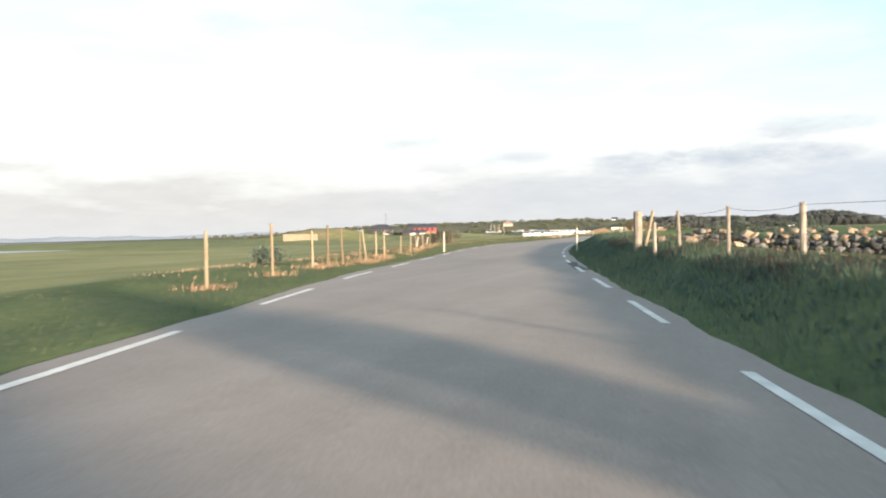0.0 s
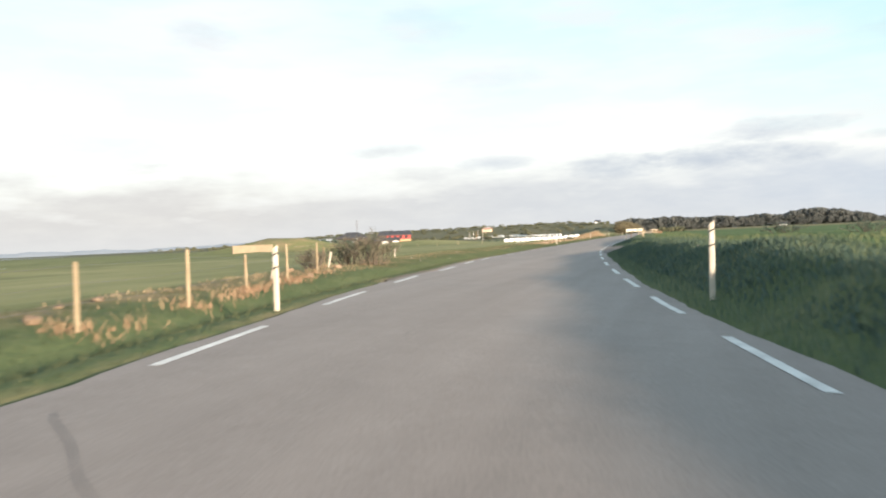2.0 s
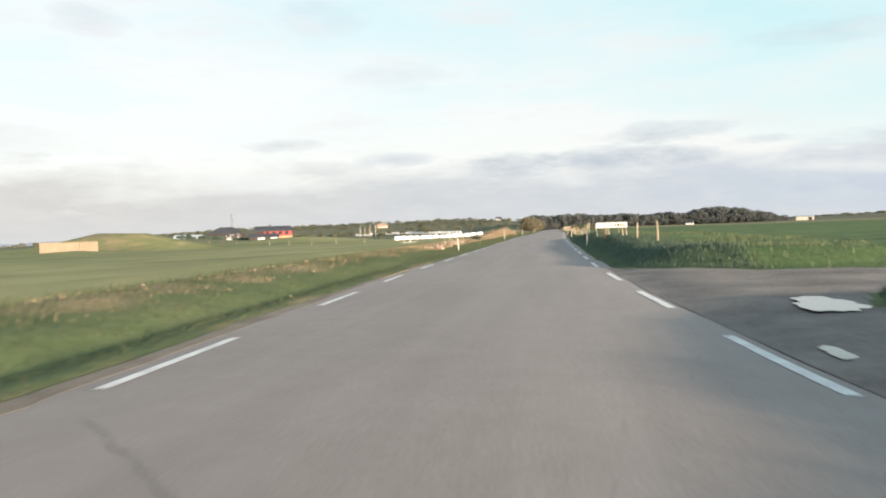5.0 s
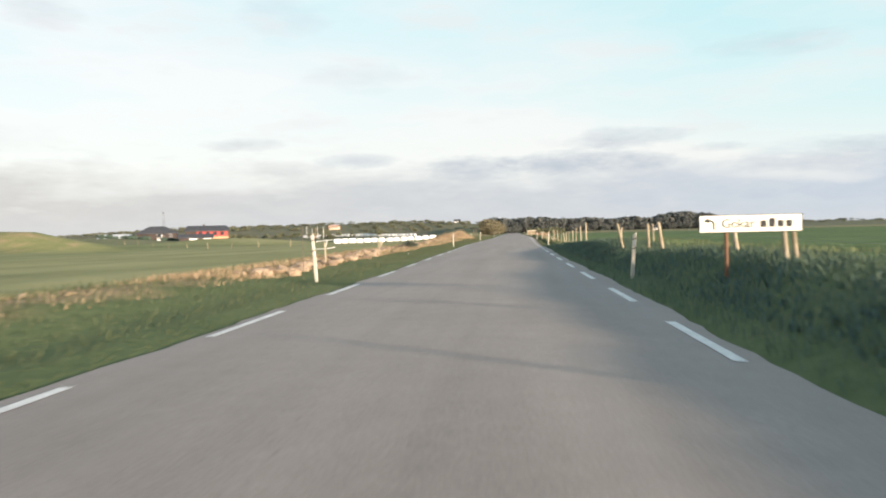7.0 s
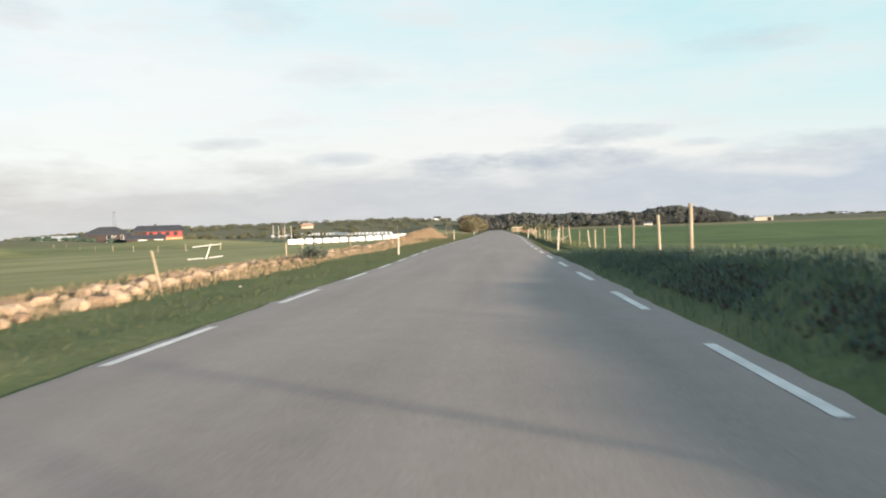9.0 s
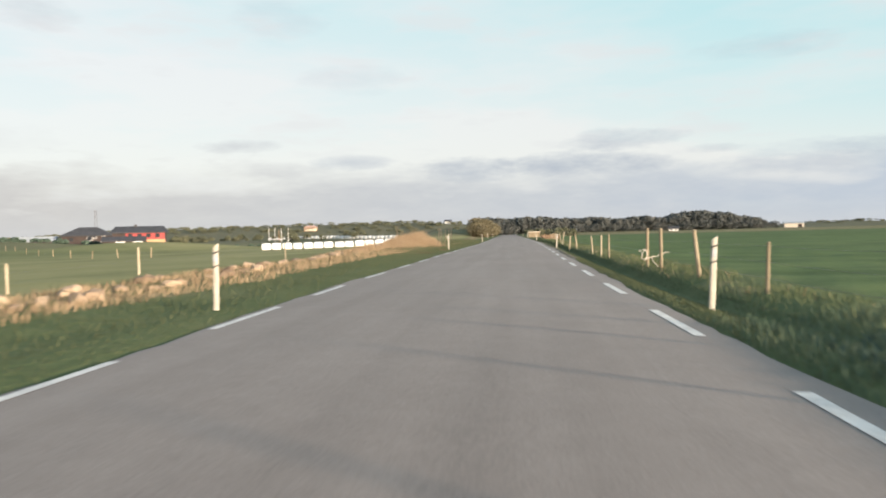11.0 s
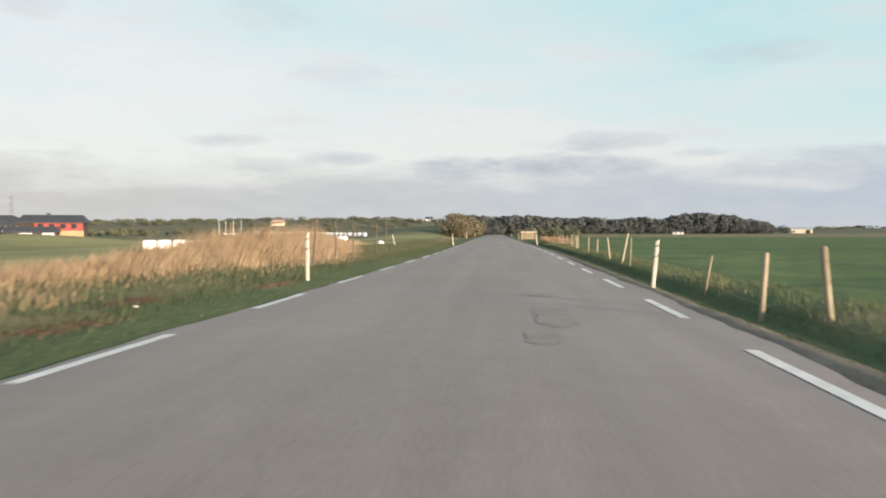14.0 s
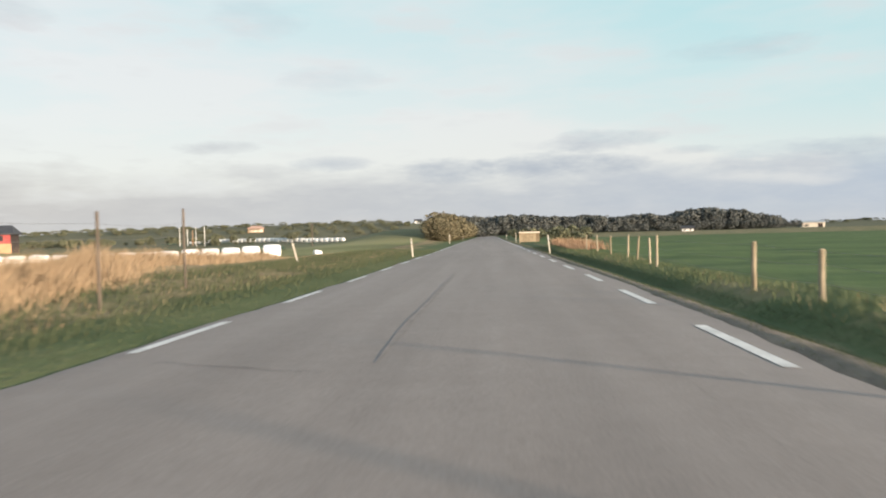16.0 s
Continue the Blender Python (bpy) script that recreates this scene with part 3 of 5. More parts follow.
# Worn repairs and a tyre mark on the asphalt
WORN = speckled("worn_repair", (0.165, 0.138, 0.118), (0.275, 0.232, 0.200), 2.5, 26, 0.72, 0.3, 0.004)


def surface_mark(name, x0, x1, y0, y1, wave, seed):
    """A thin ragged patch that follows the road's surface."""
    rng = np.random.default_rng(seed)
    q = np.linspace(0, 1, 24)
    y = y0 + (y1 - y0) * q
    shift = np.cumsum(rng.normal(0, wave, 24))
    pinch = np.minimum(1, 6 * np.minimum(q, 1 - q) + 0.25)
    mid, half = (x0 + x1) / 2 + shift, (x1 - x0) / 2 * pinch
    rows = []
    for side in (-1, 1):
        x = mid + side * half * rng.uniform(0.8, 1.1, 24)
        rows.append(np.stack([x, y, road_height((x - left_line(y)) / (right_line(y) - left_line(y)), y) + 0.004], -1))
    i = np.arange(23)
    ob = mesh_thing(name, np.concatenate(rows), np.stack([i, i + 24, i + 25, i + 1], -1), WORN)
    ob.parent = road


for k, mark in enumerate(((0.40, 0.96, 191.4, 192.1), (0.36, 0.90, 187.0, 189.6), (0.18, 0.55, 185.6, 186.6))):
    surface_mark("repair_patch", *mark, 0.01, 700 + k)
surface_mark("tyre_mark", -0.79, -0.69, 211.0, 226.0, 0.012, 720)

# Driveway with puddles
def driveway():
    xs = np.linspace(0, 1, 34)
    rows = []
    for k, q in enumerate(np.linspace(0, 1, 26) ** 1.8):
        u = q * 30
        near = 76.5 - 8.5 * (1 - float(smooth(u, 0.6, 3.4))) - 0.15
        far = 82.0 + 4.5 * math.exp(-u / 1.6) + 0.15
        y = near + (far - near) * xs + 0.12 * np.sin(xs * 9 + k)
        x = np.maximum(2.4 + u + 0.06 * np.sin(y * 1.3), right_line(y) + 0.16 + 0.02 * k)
        z = np.maximum(land(x, y), -0.02) + 0.022 + 0.003 * np.sin(x * 2.1 + y * 1.7)
        z[[0, -1]] -= 0.06
        rows.append(np.stack([x, y, z], -1))
    g = np.array(rows)
    n, m = g.shape[:2]
    i = np.arange(n * m).reshape(n, m)
    mesh_thing("driveway", g.reshape(-1, 3), np.stack([i[:-1, :-1], i[1:, :-1], i[1:, 1:], i[:-1, 1:]], -1).reshape(-1, 4), GRAVEL, "muddy gravel field track joining the road", "track", "structure", True)


driveway()


def puddle(cx, cy, rx, ry, seed):
    rng = np.random.default_rng(seed)
    a = np.linspace(0, 2 * math.pi, 72, endpoint=False)
    r = 1 + 0.16 * np.sin(2 * a + rng.uniform(0, 6)) + 0.12 * np.sin(3 * a + rng.uniform(0, 6)) + 0.07 * np.sin(7 * a + rng.uniform(0, 6)) + 0.05 * np.sin(13 * a + rng.uniform(0, 6))
    x, y = cx + rx * r * np.cos(a), cy + ry * r * np.sin(a)
    z = np.full(len(a), float(land(np.array([cx]), np.array([cy]))[0]) + 0.034)
    bm = bmesh.new()
    bm.faces.new([bm.verts.new(p) for p in zip(x, y, z)])
    tagged(part("puddle", bm, WATER), "shallow puddle of rainwater on the muddy track", "puddle", "puddles on the track")


puddle(4.36, 74.7, 0.42, 0.85, 4)
puddle(3.33, 71.3, 0.13, 0.30, 9)


def ground_at(x, y):
    return float(land(np.array([x]), np.array([y]))[0])


# Loose growth: blades of grass, stalks and leaves
def tuft(name, x, y, height, width, mat, label, category, lean=(0.0, 0.0), spread=0.35, seed=0, leaf=False, sink=0.02):
    """Thin tapered blades, one standing at every x, y."""
    rng = np.random.default_rng(seed)
    n = len(x)
    z = land(x, y) - sink
    a = rng.uniform(-1.4, 1.4, n)
    h = height * rng.uniform(0.55, 1.25, n) if np.isscalar(height) else height * rng.uniform(0.7, 1.2, n)
    wd = width * rng.uniform(0.7, 1.4, n)
    tilt = rng.uniform(0, spread, n)
    b = rng.uniform(0, 2 * math.pi, n)
    ex = (np.cos(b) * tilt + lean[0] * rng.uniform(0.5, 1.3, n)) * h
    ey = (np.sin(b) * tilt + lean[1] * rng.uniform(0.5, 1.3, n)) * h
    ux, uy = np.cos(a) * wd / 2, np.sin(a) * wd / 2
    mid = 0.55
    belly = 1.6 if leaf else 0.85
    p0 = np.stack([x - ux, y - uy, z], -1)
    p1 = np.stack([x + ux, y + uy, z], -1)
    p2 = np.stack([x + ux * belly + ex * 0.38, y + uy * belly + ey * 0.38, z + h * mid], -1)
    p3 = np.stack([x - ux * belly + ex * 0.38, y - uy * belly + ey * 0.38, z + h * mid], -1)
    p4 = np.stack([x + ex, y + ey, z + h * (0.92 if leaf else 1.0)], -1)
    verts = np.stack([p0, p1, p2, p3, p4], 1).reshape(-1, 3)
    i = np.arange(n)[:, None] * 5
    me = bpy.data.meshes.new(name)
    loops = np.concatenate([i + 0, i + 1, i + 2, i + 3, i + 3, i + 2, i + 4], 1).ravel()
    starts = (np.arange(n)[:, None] * 7 + np.array([0, 4])).ravel()
    totals = np.tile([4, 3], n)
    me.vertices.add(len(verts))
    me.vertices.foreach_set("co", verts.astype(np.float32).ravel())
    me.loops.add(len(loops))
    me.loops.foreach_set("vertex_index", loops.astype(np.int32))
    me.polygons.add(len(starts))
    me.polygons.foreach_set("loop_start", starts.astype(np.int32))
    me.polygons.foreach_set("loop_total", totals.astype(np.int32))
    me.update(calc_edges=True)
    me.materials.append(mat)
    if mat in (DRY_STALKS, RED_STALKS):
        return tagged(new(name, me), label, category, "", "stuff")
    # soft turf shading: each blade's normal lies between its face and straight up
    tip = np.stack([np.sin(a), -np.cos(a), 0 * a], -1) * 0.35 + np.stack([rng.normal(0, 0.2, n), rng.normal(0, 0.2, n), 0 * a + 0.9], -1)
    tip /= np.linalg.norm(tip, axis=1)[:, None]
    me.normals_split_custom_set_from_vertices(np.repeat(tip, 5, 0).astype(np.float32).tolist())
    return tagged(new(name, me), label, category, "", "stuff")


def clumped(rng, n, y0, y1, d0, d1, right, patch=0.0, power=1.0):
    """n places along a stretch of verge, between d0 and d1 outside the edge line; patch: how much they gather."""
    y = rng.uniform(y0, y1, n)
    d = d0 + (d1 - d0) * rng.uniform(0, 1, n) ** power
    x = right_line(y) + d if right else left_line(y) - d
    if patch:
        keep = wobble(x * 1.7 + 3, y * 1.3, 1.3) + rng.normal(0, 0.35, n) > patch
        x, y = x[keep], y[keep]
    return x, y


def without_track(x, y):
    keep = on_track(x, y, 0.5) < 0.4
    return x[keep], y[keep]


rng = np.random.default_rng(11)
x, y = clumped(rng, 180000, -4, 262, 0.16, 4.6, False, power=1.25)
keep = (left_line(y) - x > left_edge(y) + np.where((y > 44) & (y < 93), 0.16, 0.03))
x, y = x[keep], y[keep]
tuft("verge_grass", x, y, 0.060, 0.0085, VERGE_BLADES, "short rough green grass on the roadside verge", "grass", (0.1, 0.05), 0.6, 1)
x, y = clumped(rng, 44000, 20, 262, 0.9, 5.0, False, 0.0)
tuft("verge_grass", x, y, 0.11, 0.009, VERGE_BLADES, "taller green tufts on the roadside verge", "grass", (0.15, 0.1), 0.5, 2)
x, y = clumped(rng, 110000, -6, 150, 0.38, 3.6, True, power=0.9)
x, y = without_track(x, y)
tuft("bank_grass", x, y, 0.15, 0.011, LUSH_BLADES, "deep green grass on the roadside bank", "grass", (-0.05, 0.1), 0.5, 3)
x, y = clumped(rng, 60000, -6, 148, 0.8, 3.3, True, -0.15)
x, y = without_track(x, y)
tuft("bank_weeds", x, y, 0.10 + 0.04 * smooth(y, 20, 36), 0.018, WEED_LEAVES, "dark dock and nettle leaves on the roadside bank", "weeds", (0.0, 0.05), 0.7, 4, leaf=True)
x, y = clumped(rng, 90000, 146, 262, 0.38, 1.5, True)
keep = (x - right_line(y) > 0.98) | (rng.uniform(0, 1, len(x)) < np.where(x - right_line(y) > 0.6, 0.5, 0.2)) | (y < 172)
x, y = x[keep], y[keep]
tuft("verge_grass", x, y, 0.06, 0.009, VERGE_BLADES, "short green grass on the flat verge", "grass", (-0.1, 0.05), 0.6, 5)
x, y = clumped(rng, 40000, 140, 262, 1.45, 2.7, True, -0.35)
tuft("fence_grass", x, y, 0.13, 0.009, SUNNY_BLADES, "tall yellow-green grass along a wire fence", "grass", (-0.1, 0.1), 0.45, 6)
x, y = clumped(rng, 1500, 140, 262, 1.5, 2.5, True, 0.2)
tuft("fence_stalks", x, y, 0.15, 0.010, DRY_STALKS, "dry straw-coloured grass along a wire fence", "dry grass", (-0.1, 0.1), 0.5, 7)
x, y = clumped(rng, 9000, 112, 136, 0.75, 1.7, True, 0.25)
tuft("dead_weeds", x, y, 0.10, 0.022, DEAD_LEAVES, "dark brown dead weeds low on the bank", "weeds", (0, 0.1), 0.8, 19, leaf=True)
# the bank's crest and rough pasture behind it
x, y = clumped(rng, 24000, 24, 148, 2.4, 7.5, True, -0.1)
x, y = without_track(x, y)
tuft("crest_grass", x, y, 0.17, 0.018, SUNNY_BLADES, "sunlit tall grass on the crest of the bank", "grass", (-0.1, 0.15), 0.5, 8)
# dry stalks below the bank fence; their shade is put into the dark material
x, y = clumped(rng, 9000, 2, 30, 1.5, 3.6, True, 0.1)
tuft("bank_stalks", x, y, 0.22, 0.012, DEAD_LEAVES, "dry brown stalks under a fence, darkened for shade", "dry grass", (0, 0.1), 0.6, 9)
# dry grass by the stones and the fence on the sea side
x, y = clumped(rng, 15000, 14, 112, 2.8, 5.6, False, 0.25)
tuft("dry_grass", x, y, 0.11, 0.011, DRY_STALKS, "short dry tan grass on the pasture's edge", "dry grass", (0.2, 0.15), 0.7, 10)
x, y = clumped(rng, 24000, 108, 190, 2.8, 6.4, False, 0.0)
tuft("dry_grass", x, y, 0.18, 0.011, DRY_STALKS, "dry tan grass between field stones", "dry grass", (0.2, 0.15), 0.6, 20)
x, y = clumped(rng, 16000, 60, 262, 3.0, 6.5, False, 0.0)
tuft("verge_grass", x, y, 0.20, 0.011, VERGE_BLADES, "rank green grass between field stones", "grass", (0.15, 0.1), 0.5, 12)
# the tall reeds, drawing away from the road
n = 130000
y = rng.uniform(184, 250, n)
side = rng.normal(0, 1.0, n)
crest = np.interp(y, (184, 190, 196, 201, 206, 212, 218, 223, 228, 238, 250), (0.15, 0.45, 0.65, 1.00, 1.10, 1.05, 1.00, 0.85, 0.62, 0.58, 0.45)) * (0.85 + 0.35 * np.sin(y * 1.9) * np.sin(y * 0.77))
keep = (np.abs(side) < 3.0) & (rng.uniform(0, 1, n) < 0.2 + 0.8 * crest)
y, side, crest = y[keep], side[keep], crest[keep]
tuft("reed_bed", left_line(y) - reed_line(y) - side, y, (0.24 + 0.72 * crest) * np.exp(-(side / 1.9) ** 2) * (0.85 + 0.5 * wobble(y * 2.0, side * 3.0)), 0.011, DRY_STALKS, "tall tan reeds bent by the wind", "reeds", (0.30, 0.2), 0.6, 13)
x, y = clumped(rng, 9000, 192, 256, 2.0, 8.0, False, -0.1)
tuft("dry_grass", x, y, 0.13, 0.010, DRY_STALKS, "short bleached grass below the reeds", "dry grass", (0.3, 0.2), 0.7, 21)
x, y = clumped(rng, 34000, 186, 254, 1.2, 6.5, False, -0.2)
tuft("verge_grass", x, y, 0.18, 0.011, VERGE_BLADES, "rank green grass below the reeds", "grass", (0.3, 0.2), 0.5, 14)
x, y = clumped(rng, 2200, 247, 266, 2.2, 4.2, True, 0.0)
tuft("red_scrub", x, y, 0.55, 0.02, RED_STALKS, "red-brown dead scrub beside the fence", "scrub", (-0.2, 0.1), 0.6, 15)

# bare reddish earth where the verge is broken
for k, (x0, y0, rx, ry) in enumerate(((-5.3, 186.6, 0.45, 1.2), (-5.9, 189.9, 0.4, 0.9), (-6.2, 206.4, 0.5, 2.2), (-4.9, 194.0, 0.25, 1.0))):
    a, q = rng.uniform(0, 2 * math.pi, 1500), np.abs(rng.normal(0, 0.62, 1500))
    tuft("dead_turf", x0 + rx * q * np.cos(a), y0 + ry * q * np.sin(a), 0.055, 0.02, TURF_STALKS, "patch of red-brown dead turf on the verge", "dead turf", (0.1, 0.1), 0.9, 90 + k)


# Posts, fences and delineators
def fence_post(parent, x, y, height, radius, mat, lean=(0.0, 0.0), square=False, sink=0.25):
    """A round or split post that leans a little, with a rough top."""
    z = ground_at(x, y)
    bm = bmesh.new()
    rings = 5
    rng = random.Random(int(x * 131 + y * 977))
    sides = 4 if square else 9
    verts = []
    for k in range(rings + 1):
        q = k / rings
        h = -sink + (height + sink) * q
        r = radius * (1.06 - 0.10 * q)
        ring = []
        for s in range(sides):
            a = 2 * math.pi * s / sides + (0.78 if square else 0)
            rr = r * (1 + rng.uniform(-0.07, 0.07)) * (1.25 if square else 1)
            ring.append(bm.verts.new((x + lean[0] * h + rr * math.cos(a), y + lean[1] * h + rr * math.sin(a), z + h + (rng.uniform(-0.015, 0.02) if k == rings else 0))))
        verts.append(ring)
    for a, b in zip(verts, verts[1:]):
        for s in range(sides):
            bm.faces.new((a[s], a[(s + 1) % sides], b[(s + 1) % sides], b[s]))
    top = bm.verts.new((x + lean[0] * height, y + lean[1] * height, z + height + 0.02))
    for s in range(sides):
        bm.faces.new((verts[-1][s], verts[-1][(s + 1) % sides], top))
    return part("post", bm, mat, parent)


def wire_run(parent, points, sag=0.04, thick=0.0035):
    """A slack strand from post to post."""
    curve = bpy.data.curves.new("wire", "CURVE")
    curve.dimensions, curve.bevel_depth, curve.bevel_resolution = "3D", thick, 0
    line = curve.splines.new("POLY")
    pts = []
    for a, b in zip(points, points[1:]):
        a, b = Vector(a), Vector(b)
        for k in range(4):
            q = k / 4
            p = a.lerp(b, q)
            p.z -= sag * 4 * q * (1 - q)
            pts.append(p)
    pts.append(Vector(points[-1]))
    line.points.add(len(pts) - 1)
    for item, p in zip(line.points, pts):
        item.co = (*p, 1)
    curve.materials.append(WIRE)
    ob = new("wire", curve)
    ob.parent = parent
    return ob


def fence(label, posts, heights_of_wire, mat=WOOD, sag=0.03, thick=0.0035):
    ob = tagged(new("fence"), label, "fence")
    for x, y, h, r, lx, ly in posts:
        fence_post(ob, x, y, h, r, mat, (lx, ly))
    for hw in heights_of_wire:
        wire_run(ob, [(x + lx * hw, y + ly * hw - r, ground_at(x, y) + min(hw, h - 0.03)) for x, y, h, r, lx, ly in posts], sag, thick)
    return ob


# sea-side fence along the bend
SEA_POSTS = [(3.56, 12.06, 1.08, 0.036, 0.02, 0), (2.66, 16.0, 1.22, 0.036, 0, 0), (1.97, 19.4, 1.05, 0.036, 0, 0), (1.61, 21.1, 1.26, 0.036, 0.02, 0), (1.13, 23.2, 1.18, 0.036, -0.03, 0), (1.05, 24.8, 1.14, 0.022, 0.03, 0), (0.23, 27.3, 1.22, 0.034, -0.12, 0), (-0.26, 29.5, 1.08, 0.034, 0, 0), (-0.76, 31.65, 1.10, 0.036, 0, 0),
             (-0.90, 34.1, 0.86, 0.034, 0.02, 0), (-1.62, 37.5, 0.96, 0.034, 0.02, 0), (-2.56, 41.0, 0.78, 0.034, 0, 0), (-3.28, 44.3, 0.92, 0.034, 0, 0), (-3.75, 47.1, 0.90, 0.032, 0.02, 0), (-6.6, 53.8, 0.8, 0.032, 0, 0)]
fence("brown wooden post and wire fence on the pasture's edge", SEA_POSTS, (0.35, 0.6, 0.85), BROWN_WOOD, 0.02, 0.002)
# dead grass round the feet of the posts
feet = np.random.default_rng(77)
at = np.array([(p[0], p[1]) for p in SEA_POSTS for k in range(110)]) + feet.normal(0, 0.26, (110 * len(SEA_POSTS), 2))
run = feet.uniform(18, 46, 2600)                          # and in a broken ridge from post to post
ridge = np.stack([np.interp(run, [p[1] for p in SEA_POSTS], [p[0] for p in SEA_POSTS]) + 0.28 + feet.normal(0, 0.16, 2600), run], -1)[np.sin(run * 1.3) + np.sin(run * 0.47 + 1) + feet.normal(0, 0.4, 2600) > 0.1]
at = np.concatenate([at, ridge])
tuft("dead_grass", at[:, 0], at[:, 1], 0.16, 0.012, RED_STALKS, "orange-brown dead grass round the fence posts", "dry grass", (0.2, 0.1), 1.1, 18)
# inland fence on the bank with its heavy gate post
gate_fence = fence("grey wooden fence on the bank with sagging barbed wire", [
    (16.4, 4.0, 1.1, 0.046, 0, 0), (13.88, 14.2, 0.94, 0.055, 0.0, 0), (12.80, 16.3, 1.02, 0.040, 0.01, 0), (11.85, 20.2, 0.92, 0.045, -0.03, 0), (11.28, 19.3, 0.84, 0.045, 0, 0), (10.72, 22.4, 1.10, 0.12, 0.0, 0)],
    (0.4, 0.75, 1.05), GREY_WOOD, 0.08, 0.004)
fence_post(gate_fence, 10.92, 22.3, 1.02, 0.045, WOOD, (0.22, 0.12))
fence("leaning wooden posts of an old fence above the hedge bank", [
    (4.80, 94.0, 0.8, 0.045, -0.03, 0), (4.55, 99.0, 0.75, 0.045, 0.04, 0), (4.6, 106.6, 0.75, 0.045, -0.14, 0), (4.32, 112.8, 0.86, 0.05, -0.14, 0.02), (4.26, 114.75, 0.80, 0.045, -0.04, 0), (3.85, 117.4, 0.88, 0.045, -0.20, 0.03), (5.6, 121.5, 0.70, 0.035, -0.05, 0), (4.9, 125.5, 0.60, 0.035, 0.03, 0)],
    (0.4,), WOOD, 0.03, 0.002)
fence_x = table([(130, 3.90), (150, 3.88), (157, 3.86), (162, 3.70), (190, 3.74), (203, 4.15), (216, 4.60), (227, 5.0), (235, 5.2), (250, 5.5)])
row = []
jitter = random.Random(5)
for y, h, r, lx in ((131.6, 1.04, 0.042, 0.01), (134.6, 0.92, 0.036, -0.02), (138.2, 0.92, 0.034, 0.03), (140.6, 0.84, 0.034, 0), (144.1, 0.80, 0.03, 0), (146.7, 0.78, 0.03, 0), (148.5, 0.80, 0.034, -0.1), (152.6, 0.8, 0.03, 0.04),
                    (156.8, 0.98, 0.046, -0.09), (160.3, 1.06, 0.042, 0), (162.0, 1.10, 0.042, 0.02), (170.4, 0.93, 0.034, 0), (173.0, 0.90, 0.034, 0.02), (176.4, 0.88, 0.036, -0.06), (187.6, 0.92, 0.042, -0.10), (189.05, 0.98, 0.040, 0.07), (192.8, 0.76, 0.018, 0.16),
                    (202.8, 0.92, 0.020, 0.04), (204.8, 1.04, 0.036, 0.19), (208.5, 0.84, 0.036, -0.11), (214.9, 0.70, 0.042, 0.02), (217.1, 0.78, 0.042, 0), (226.5, 0.88, 0.036, 0.02), (227.6, 0.78, 0.034, -0.02), (229.9, 0.82, 0.034, 0.08), (231.9, 0.84, 0.034, 0.03), (236.5, 0.8, 0.034, 0), (241.0, 0.8, 0.034, -0.04), (246.1, 0.82, 0.034, 0.03)):
    row.append(({189.05: 3.61, 187.6: 3.95, 217.1: 4.53, 214.9: 4.68}.get(y, float(fence_x(y))), y, h, r, lx, jitter.uniform(-0.04, 0.04)))
fence("weathered wooden post and wire fence along the green field", row, (0.25, 0.5, 0.75), WOOD, 0.02, 0.002)
fence("short pale posts of a fence across the pasture", [(-6.83, 118.7, 0.80, 0.03, -0.05, 0), (-7.0, 131.2, 0.85, 0.03, -0.20, 0), (-11.6, 157.0, 0.7, 0.035, 0, 0), (-13.1, 166.2, 0.95, 0.045, 0, 0), (-13.5, 185.0, 0.9, 0.04, 0, 0)], (0.5,), WOOD, 0.03, 0.0015)
fence("thin dark pole beside the row of field stones", [(-6.25, 113.6, 1.38, 0.011, 0.0, 0)], (), BARK)
fence("tall thin grey posts and wire standing in the reeds", [(-5.95, 201.8, 1.55, 0.028, 0.10, 0), (-6.0, 205.6, 1.55, 0.024, 0, 0), (-5.9, 208.4, 1.5, 0.024, 0.02, 0), (-6.25, 216.7, 1.65, 0.026, 0, 0), (-6.3, 220.4, 1.75, 0.026, 0, 0)], (1.2, 1.45), BARK, 0.05, 0.002)
far_posts = [(-38 - 9.0 * k, 218 + 10.0 * k, 1.1, 0.06, random.Random(k).uniform(-0.12, 0.12), 0) for k in range(9)]
fence("pale posts of a distant pasture fence", far_posts, (0.6,), BROWN_WOOD, 0.05, 0.002)


def delineator():
    """White roadside marker with a slanted top, black band and reflector."""
    ob = tagged(new("delineator"), "white plastic roadside delineator post with a grey reflector", "delineator", "delineators along the road")
    bm = bmesh.new()
    sections = [(-0.25, 0.044, 0.028), (0.70, 0.043, 0.027), (0.98, 0.042, 0.026)]
    rings = []
    for z, a, b in sections:
        ring = []
        for k in range(12):
            t = 2 * math.pi * k / 12
            ring.append(bm.verts.new((a * math.copysign(abs(math.cos(t)) ** 0.6, math.cos(t)), b * math.copysign(abs(math.sin(t)) ** 0.6, math.sin(t)), z + (0.035 * math.cos(t) if z > 0.9 else 0))))
        rings.append(ring)
    for p, q in zip(rings, rings[1:]):
        for k in range(12):
            bm.faces.new((p[k], p[(k + 1) % 12], q[(k + 1) % 12], q[k]))
    bm.faces.new(rings[-1])
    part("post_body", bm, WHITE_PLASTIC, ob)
    part("reflector", boxed(-0.026, 0.026, -0.034, -0.026, 0.72, 0.84, bevel=0.003), REFLECTOR, ob, "small grey reflector")
    for z in (0.66, 0.87):
        bm = boxed(-0.0455, 0.0455, -0.0305, 0.0305, z - 0.012, z + 0.012, bevel=0.003)
        for vert in bm.verts:
            vert.co.z += 0.45 * vert.co.x
        part("band", bm, BLACK_PLASTIC, ob, "slanted black band")
    return ob


